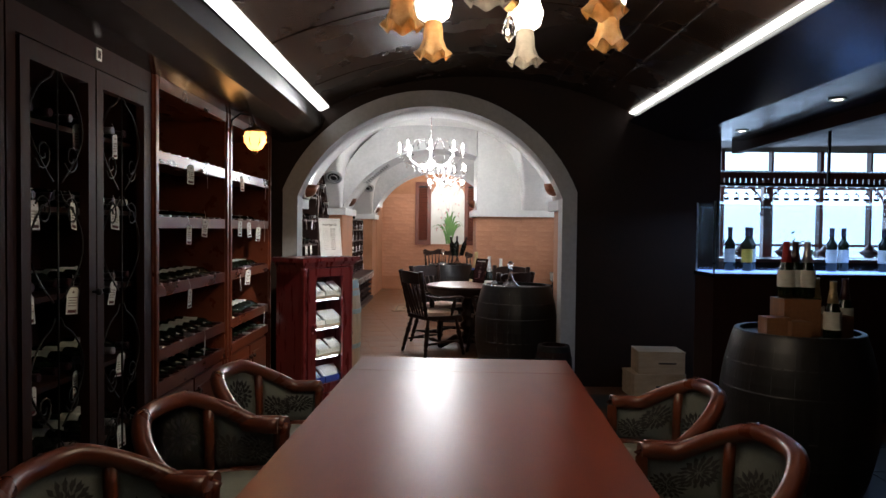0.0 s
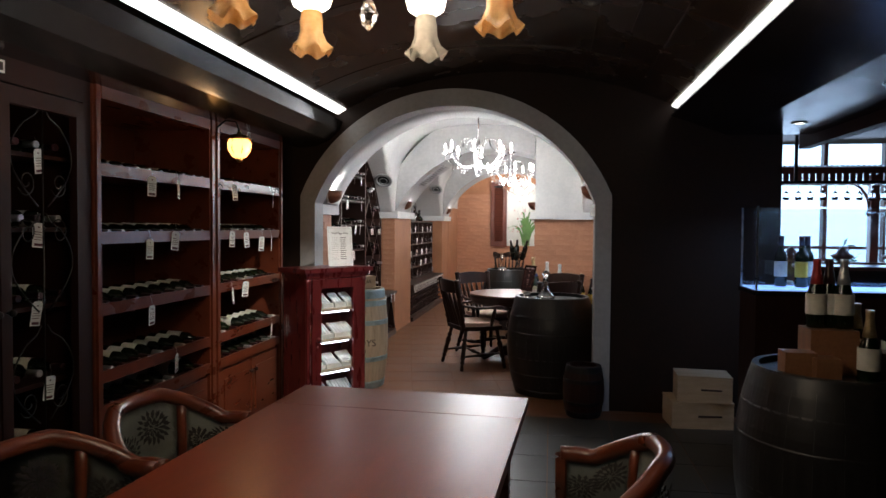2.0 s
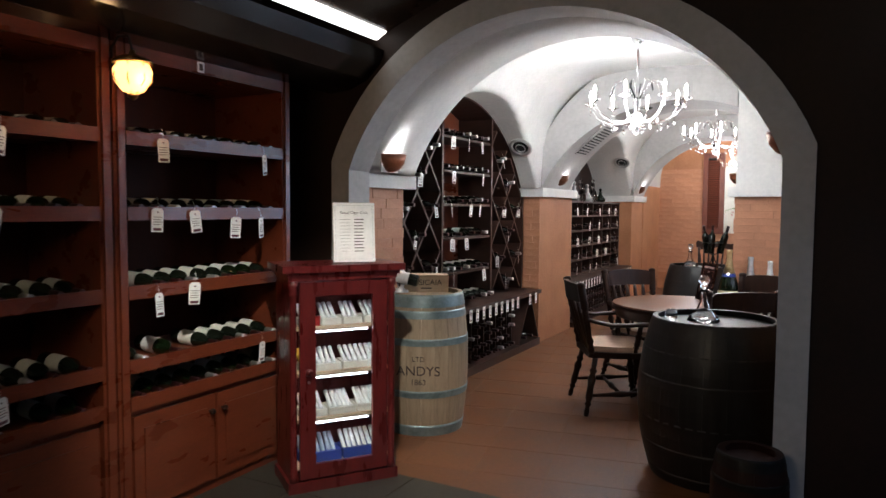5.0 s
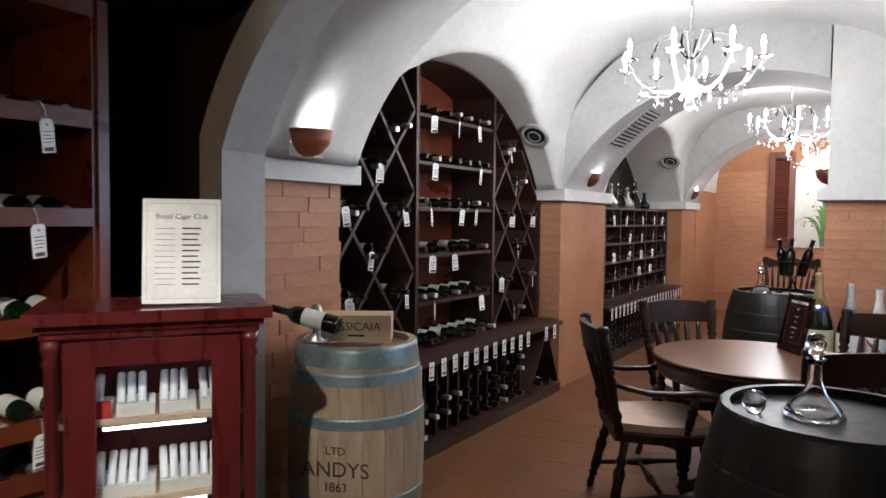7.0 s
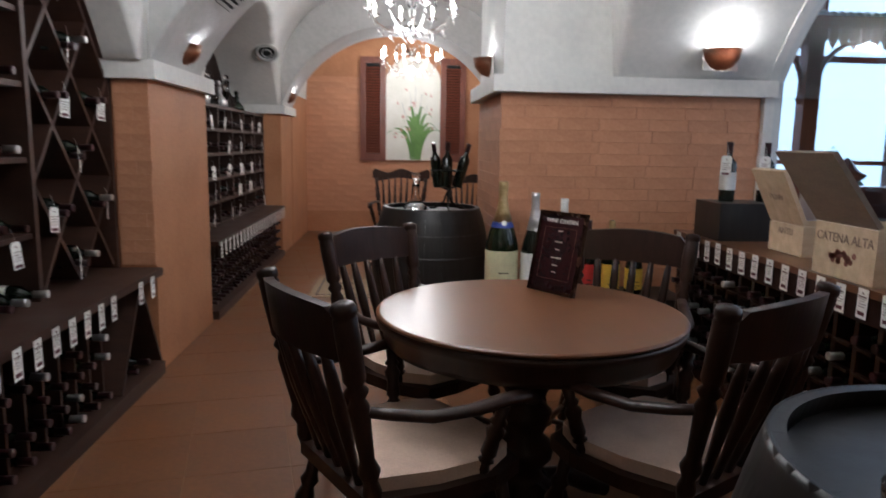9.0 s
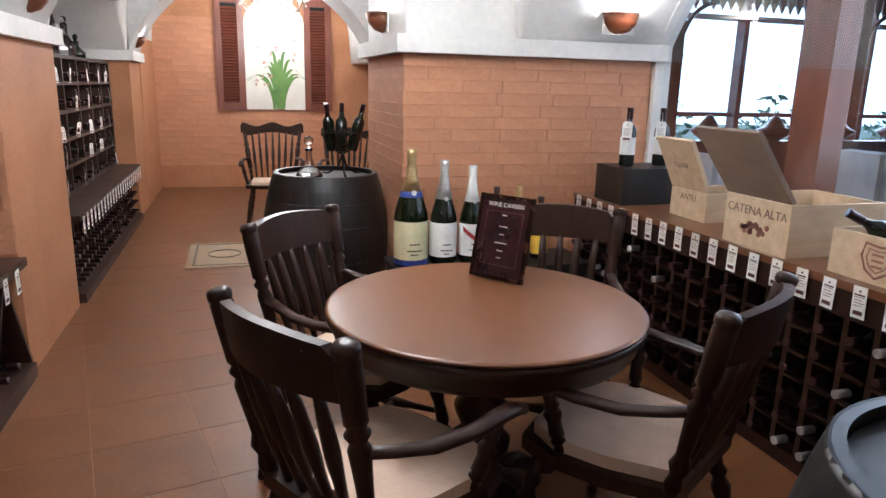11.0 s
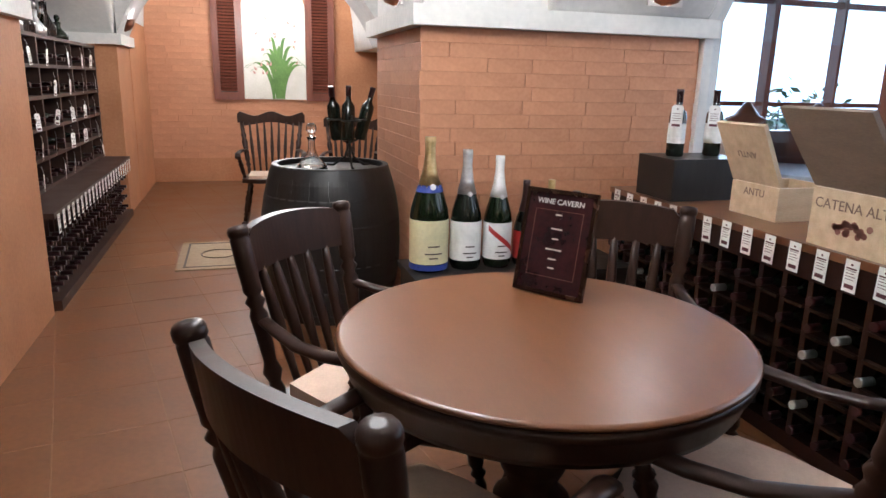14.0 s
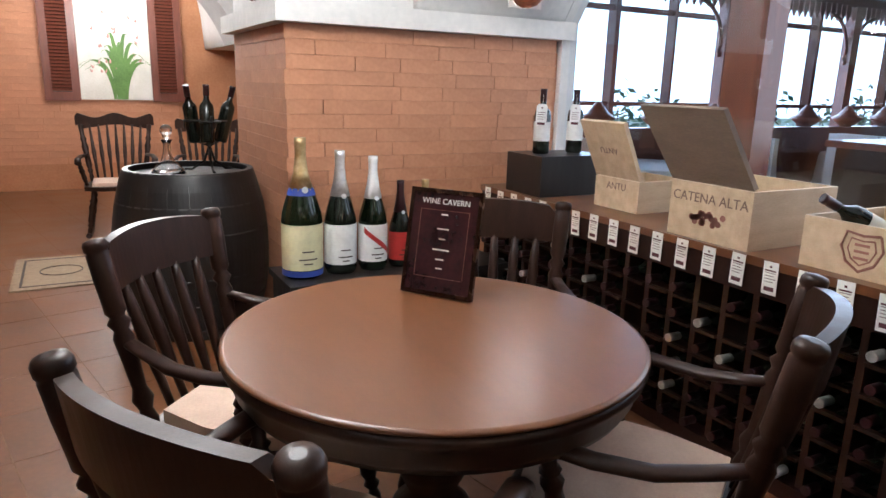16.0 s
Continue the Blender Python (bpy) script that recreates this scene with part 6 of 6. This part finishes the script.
boxpart("card", (-0.109, 0.109, -0.001, 0.001, 0.006, 0.315), TAG, card, "", 0)
boxpart("stand", (-0.11, 0.11, -0.02, 0.03, -0.0005, 0.004), PANE, card, "", 0)
writing("script_heading", "Royal Cigar Club", 0.021, INK, card, pose(0, -0.0016, 0.262, 90, 0, 0))
bm = bmesh.new()
for b in ((-0.098, 0.098, 0.02, 0.0212), (-0.098, 0.098, 0.3, 0.3012), (-0.098, -0.0968, 0.0212, 0.3), (0.0968, 0.098, 0.0212, 0.3)):
    box(bm, b[0], b[1], -0.0016, -0.001, b[2], b[3])
part("border_line", bm, VENT_GREY, card)
for k in range(11):
    bm = bmesh.new()
    z = 0.225 - k * 0.0165
    box(bm, 0.0, 0.052 - 0.004 * (k % 3), -0.0018, -0.001, z, z + 0.0045)
    box(bm, -0.075, -0.02, -0.0018, -0.001, z + 0.001, z + 0.0022)
    part("text_bar", bm, INK, card)

# on top of the oak barrel
cb = thing("wine_box", "pale wooden bottle box with dark lettering on the barrel", "wine box", "", pose(-1.09, 6.47, 0.901, 0, 0, 33))
boxpart("body", (-0.13, 0.2, -0.05, 0.1, 0, 0.11), PINE, cb, "", 0.003)
writing("lettering", "ASSICAIA", 0.05, INK, cb, pose(0.055, -0.0515, 0.062, 90, 0, 0))
boxpart("text_bar", (0.02, 0.09, -0.052, -0.0505, 0.022, 0.03), INK, cb, "", 0)
lb = bottle("lying_bottle", "dark wine bottle with a white label lying on the barrel", "bottle", "", label_mat=TAG)
lb.matrix_basis = pose(-1.0, 6.33, 0.985, 0, -78, 20)
gl = thing("pewter_ornament", "small silver ornament with dried grapes on the barrel", "ornament", "", pose(-1.15, 6.36, 0.901))
bm = bmesh.new()
turn(bm, [(0.05, 0), (0.055, 0.01), (0.02, 0.03), (0.03, 0.07), (0.045, 0.1), (0.03, 0.12), (0.02, 0.15), (0.004, 0.16)], 14)
part("body", bm, CHROME, gl)

# ---- crates and black barrel of the first room ----
for x, y, z, w, d, h, a in ((1.62, 5.6, 0, 0.42, 0.3, 0.2, 4), (1.66, 5.62, 0.201, 0.36, 0.28, 0.19, -3)):
    bx = thing("wooden_box", "closed plain wooden wine box stacked by the wall", "wine box", "stacked wine boxes", pose(x, y, z, 0, 0, a))
    boxpart("body", (-0.02, w, 0, d, 0, h - 0.016), PINE, bx, "", 0.003)
    boxpart("lid", (-0.022, w + 0.002, -0.002, d + 0.002, h - 0.015, h), PINE, bx, "", 0.003)
    boxpart("text_bar", (w * 0.4, w * 0.8, -0.003, -0.0005, h * 0.45, h * 0.52), INK, bx, "", 0)
BX, BY, BZ = 1.96, 3.72, 0.831
for x, y, z, w, d, h in ((-0.11, -0.06, 0, 0.2, 0.16, 0.2), (-0.24, -0.14, 0, 0.13, 0.1, 0.11), (-0.13, -0.19, 0, 0.1, 0.1, 0.095), (0.1, -0.14, 0, 0.12, 0.12, 0.12)):
    bx = thing("wooden_block", "small brown wooden display block on the barrel", "display block", "blocks on the barrel", pose(BX + x, BY + y, BZ))
    boxpart("body", (0, w, 0, d, 0, h), surface("block_wood", (0.2, 0.09, 0.04), (0.33, 0.16, 0.075), 0.5, 6, (1, 5, 1)), bx, "", 0.004)
for x, y, z, cap, lab in ((-0.06, 0.03, 0.2, RED, LABEL), (0.0, 0.05, 0.2, CAPSULE, TAG), (0.05, 0.02, 0.2, FOIL_SILVER, LABEL), (0.06, -0.22, 0, FOIL_GOLD, LABEL), (0.12, 0.05, 0, FOIL_GOLD, LABEL), (0.24, -0.02, 0, CAPSULE, LABEL)):
    q = bottle("sparkling_bottle", "dark green sparkling wine bottle on the black barrel", "bottle", "bottles on the black barrel", 0.043, 0.31, GREEN_GLASS, lab, cap, True)
    q.matrix_basis = pose(BX + x, BY + y, BZ + z + 0.001)

# ---- glass display case on a dark cabinet ----
base = thing("case_cabinet", "dark brown cabinet carrying a glass display case", "cabinet", "", pose(1.98, 4.95, 0))
boxpart("body", (0, 1.7, 0, 0.36, 0, 1.06), MAHOGANY_DARK, base)
boxpart("top", (-0.01, 1.71, -0.01, 0.37, 1.06, 1.09), BLACK_GLOSS, base)
case = thing("glass_display_case", "lit clear glass display case with wine bottles", "display case", "", pose(1.98, 4.95, 1.091))
for b in ((0, 1.7, 0, 0.004, 0.01, 0.52), (0, 1.7, 0.346, 0.35, 0.01, 0.52), (0, 0.004, 0.004, 0.346, 0.01, 0.52), (1.696, 1.7, 0.004, 0.346, 0.01, 0.52), (0, 1.7, 0, 0.35, 0.5205, 0.525)):
    pn = boxpart("pane", b, PANE, case, "", 0)
    pn.visible_shadow = False
boxpart("lit_base", (0.01, 1.69, 0.01, 0.34, 0.0, 0.008), glowing("lit_case_floor", (0.32, 0.52, 1.0), 1.1), case, "glowing blue-white base", 0)
for x in (0.0, 1.696):
    for y in (0.0, 0.344):
        boxpart("edge_strip", (x - 0.003, x + 0.007, y - 0.003, y + 0.009, 0.0, 0.527), CHROME, case, "", 0)
for i, (x, y, g, lab) in enumerate(((0.22, 0.25, BOTTLE_GLASS, LABEL), (0.33, 0.2, GREEN_GLASS, YELLOW), (0.4, 0.3, BOTTLE_GLASS, LABEL), (1.0, 0.25, BOTTLE_GLASS, LABEL), (1.12, 0.3, GREEN_GLASS, TAG), (1.4, 0.25, BOTTLE_GLASS, LABEL))):
    q = bottle("case_bottle", "wine bottle standing inside the glass case", "bottle", "bottles in the glass case", 0.038, 0.33, g, lab)
    q.matrix_basis = pose(1.98 + x, 4.95 + y, 1.1)
lamp("case_light", "AREA", look((2.83, 5.2, 1.59), (2.83, 5.2, 1.0)), 7, (0.5, 0.7, 1.0), 1.5, 0.3)

csp = thing("ceiling_spot", "small recessed metal ceiling spot, switched on", "spotlight", "", pose(0.35, 3.75, 2.735))
bm = bmesh.new()
turn(bm, [(0.05, 0), (0.05, -0.012), (0.038, -0.014), (0.036, 0)], 20)
part("ring", bm, CHROME, csp)
bm = bmesh.new()
turn(bm, [(0.034, -0.002), (0.03, -0.006)], 16)
part("lens", bm, MILK_GLOW, csp)
# downlights in the dropped ceiling
for x, y in ((2.36, 4.1), (2.36, 5.4)):
    dl = thing("downlight", "small recessed round downlight with a metal ring", "downlight", "downlights", pose(x, y, 2.199))
    bm = bmesh.new()
    turn(bm, [(0.05, 0), (0.05, -0.006), (0.036, -0.008), (0.034, 0)], 20)
    part("ring", bm, CHROME, dl)
    bm = bmesh.new()
    turn(bm, [(0.032, -0.002), (0.03, -0.005)], 16)
    part("lens", bm, MILK_GLOW, dl)

# ---- restaurant: bar row of hanging glasses, seats, tables ----
rail = thing("glass_rack", "dark hanging bar rack with rows of stemmed glasses", "glass rack", "", pose(2.9, 8.2, 1.86))
boxpart("rail", (0, 5.0, 0, 0.3, 0.1, 0.13), MAHOGANY_DARK, rail)
for k in range(4):
    boxpart("hanger", (0.4 + 1.4 * k, 0.43 + 1.4 * k, 0.12, 0.15, 0.13, 1.09), IRON, rail, "", 0)
bm = bmesh.new()
turn(bm, [(0.032, 0.098), (0.032, 0.094), (0.004, 0.088), (0.004, 0.03), (0.03, 0.0), (0.034, -0.03), (0.03, -0.07), (0.028, -0.07), (0.031, -0.03), (0.027, 0.0), (0.001, 0.026)], 10)
me = mesh_of("stemmed_glass", bm, CRYSTAL)
for k in range(40):
    piece("stemmed_glass", me, rail, pose(0.08 + k * 0.123, 0.15, 0))
bar = thing("bar_counter", "dark timber bar counter in the restaurant", "bar counter", "", pose(3.6, 8.6, 0))
boxpart("body", (0, 5.5, 0, 0.5, 0, 1.02), MAHOGANY_DARK, bar)
boxpart("top", (-0.04, 5.54, -0.05, 0.55, 1.02, 1.06), REDBROWN, bar)
for k in range(5):
    tb = thing("covered_table", "restaurant table under a white tablecloth", "table", "restaurant tables", pose(3.6 + 1.5 * k, 10.6 + 0.5 * (k % 2), 0))
    bm = bmesh.new()
    turn(bm, [(0.5, 0.28), (0.47, 0.5), (0.45, 0.72), (0.44, 0.75)], 28)
    part("tablecloth", bm, CLOTH, tb)
    bm = bmesh.new()
    turn(bm, [(0.25, 0), (0.05, 0.03), (0.05, 0.3)], 12)
    part("pedestal", bm, CHAIR_WOOD, tb)
    for s in (-1, 1):
        se = thing("restaurant_chair", "restaurant chair with a white slip cover", "chair", "restaurant chairs", pose(3.6 + 1.5 * k + s * 0.62, 10.3, 0))
        boxpart("seat", (-0.22, 0.22, -0.22, 0.22, 0.42, 0.48), CLOTH, se)
        boxpart("backrest", (-0.22 if s < 0 else 0.17, -0.17 if s < 0 else 0.22, -0.22, 0.22, 0.48, 0.98), CLOTH, se, "", 0.02)
        for x in (-0.19, 0.19):
            for y in (-0.19, 0.19):
                boxpart("leg", (x - 0.02, x + 0.02, y - 0.02, y + 0.02, 0, 0.42), CHAIR_WOOD, se, "", 0)
bn = thing("bench_partition", "long carved timber bench partition in the restaurant", "partition", "", pose(3.2, 9.5, 0))
boxpart("panel", (0, 6, 1.6, 1.66, 0, 0.95), REDBROWN, bn)
boxpart("cap", (-0.03, 6.03, 1.57, 1.69, 0.95, 1.0), REDBROWN, bn)
for k in range(9):
    bm = bmesh.new()
    turn(bm, [(0.05, 1.0), (0.12, 1.05), (0.16, 1.09), (0.1, 1.12), (0.06, 1.17), (0.02, 1.22)], 14, (0.3 + 0.7 * k, 1.63, 0))
    part("finial", bm, REDBROWN, bn)

# small plates on the shelf top rails
for x, y, z in ((SX + 0.024, 2.80, 2.09), (SX + 0.02, 5.0, 2.11)):
    pl = thing("number_plate", "small square white number plate on the woodwork", "plate", "number plates", pose(x, y, z))
    boxpart("plate", (-0.004, 0.0, -0.02, 0.02, -0.025, 0.025), TAG, pl, "", 0.001)
    boxpart("print", (0.0002, 0.001, -0.011, 0.011, -0.016, 0.016), INK, pl, "", 0)

# ---- bricks of the wide pier and the jamb; floor tiles ----
def brick_wall(parent, origin, ux, length, z0, z1, normal, bl=0.30, bh=0.068, seed=1):
    """Courses of long thin bricks set a little unevenly on a face."""
    rnd = random.Random(seed)
    ux, nv = Vector(ux), Vector(normal)
    rows = int((z1 - z0) / bh)
    bh = (z1 - z0) / rows
    meshes = {}
    count = 0
    for r in range(rows):
        u = -(bl * (0.5 if r % 2 else 0.0)) - rnd.uniform(0, 0.06)
        while u < length:
            w = bl * rnd.choice((0.8, 1.0, 1.2))
            a, b = max(0, u), min(length, u + w)
            u += w
            if b - a < 0.03:
                continue
            key = round((b - a) * 50)
            if key not in meshes:
                bm = bmesh.new()
                box(bm, -key / 100 + 0.001, key / 100 - 0.001, -0.004, 0.0045, -bh / 2 + 0.0007, bh / 2 - 0.0007)
                bmesh.ops.bevel(bm, geom=bm.edges[:], offset=0.0011, segments=1, affect="EDGES")
                meshes[key] = mesh_of("brick", bm, BRICK)
            c = Vector(origin) + ux * ((a + b) / 2) + Vector((0, 0, z0 + bh * (r + 0.5))) + nv * rnd.uniform(0.0, 0.0012)
            m = Matrix.Identity(4)
            m.col[0][:3], m.col[1][:3], m.col[2][:3], m.col[3][:3] = ux, nv, (0, 0, 1), c
            piece("brick", meshes[key], parent, m)
            count += 1
    return count


brick_wall(bpy.data.objects["pier_3"], (0.475, 9.837, 0), (1, 0, 0), 1.57, 0.0, SPRING - 0.092, (0, -1, 0), seed=3)
brick_wall(bpy.data.objects["pier_3"], (0.487, 10.94, 0), (0, -1, 0), 1.10, 0.0, SPRING - 0.092, (-1, 0, 0), seed=4)
brick_wall(bpy.data.objects["jamb_left"], (PX + 0.002, WALL_Y + 0.2, 0), (0, 1, 0), BACK_Y - WALL_Y - 0.19, 0.0, SPRING - 0.092, (1, 0, 0), seed=5)
brick_wall(bpy.data.objects["pier_1"], (-1.6, P1 - 0.002, 0), (1, 0, 0), 1.6 + PX, 0.6, SPRING - 0.092, (0, -1, 0), seed=6)
brick_wall(bpy.data.objects["wall_end"], (PX + 0.006, END_Y - 0.001, 0), (1, 0, 0), 2.2, 0.3, 2.2, (0, -1, 0), bl=0.34, bh=0.075, seed=7)

tile = 0.4
bm = bmesh.new()
box(bm, -tile / 2 + 0.002, tile / 2 - 0.002, -tile / 2 + 0.002, tile / 2 - 0.002, -0.0012, 0.0)
bmesh.ops.bevel(bm, geom=[e for e in bm.edges if e.calc_length() > 0.1 and all(v.co.z > -0.001 for v in e.verts)], offset=0.0008, segments=1, affect="EDGES")
tile_mesh = mesh_of("floor_tile", bm, FLOOR_TILE)
turn_t = radians(12)
for i in range(-16, 22):
    for j in range(-22, 24):
        x = CX + tile * (i * math.cos(turn_t) - j * math.sin(turn_t))
        y = 9.5 + tile * (i * math.sin(turn_t) + j * math.cos(turn_t))
        if -1.6 < x < 1.8 and 5.9 < y < 12.6:
            piece("floor_tile", tile_mesh, floor, pose(x, y, 0, 0, 0, 12))
bm = bmesh.new()
for i in range(-30, 45):
    for j in range(-45, 34):
        x = CX + tile * (i * math.cos(turn_t) - j * math.sin(turn_t))
        y = 9.5 + tile * (i * math.sin(turn_t) + j * math.cos(turn_t))
        if not (-1.6 < x < 1.8 and 5.9 < y < 12.6) and -2 < x < 9 and -3 < y < 15.9:
            c, s, h = math.cos(turn_t), math.sin(turn_t), tile / 2 - 0.002
            if not (y < 5.45 and x < 2.7):
                bm.faces.new([bm.verts.new((x + c * a - s * b, y + s * a + c * b, 0)) for a, b in ((-h, -h), (h, -h), (h, h), (-h, h))])
rest = part("floor_tiles_far", bm, FLOOR_TILE, floor)
tagged(rest, kind="stuff")
# dark stone slabs of the dining room, laid square to the walls, with a plain border at the threshold
slab = 0.45
bm = bmesh.new()
for i in range(11):
    for j in range(20):
        x0, y0 = -2.0 + i * slab, 5.72 - (j + 1) * slab
        if y0 > -3.0:
            box(bm, x0 + 0.003, x0 + slab - 0.003, y0 + 0.003, y0 + slab - 0.003, 0.0005, 0.004)
slabs = part("floor_slabs", bm, DARK_FLOOR, floor, "dark grey stone slabs")
tagged(slabs, kind="stuff")
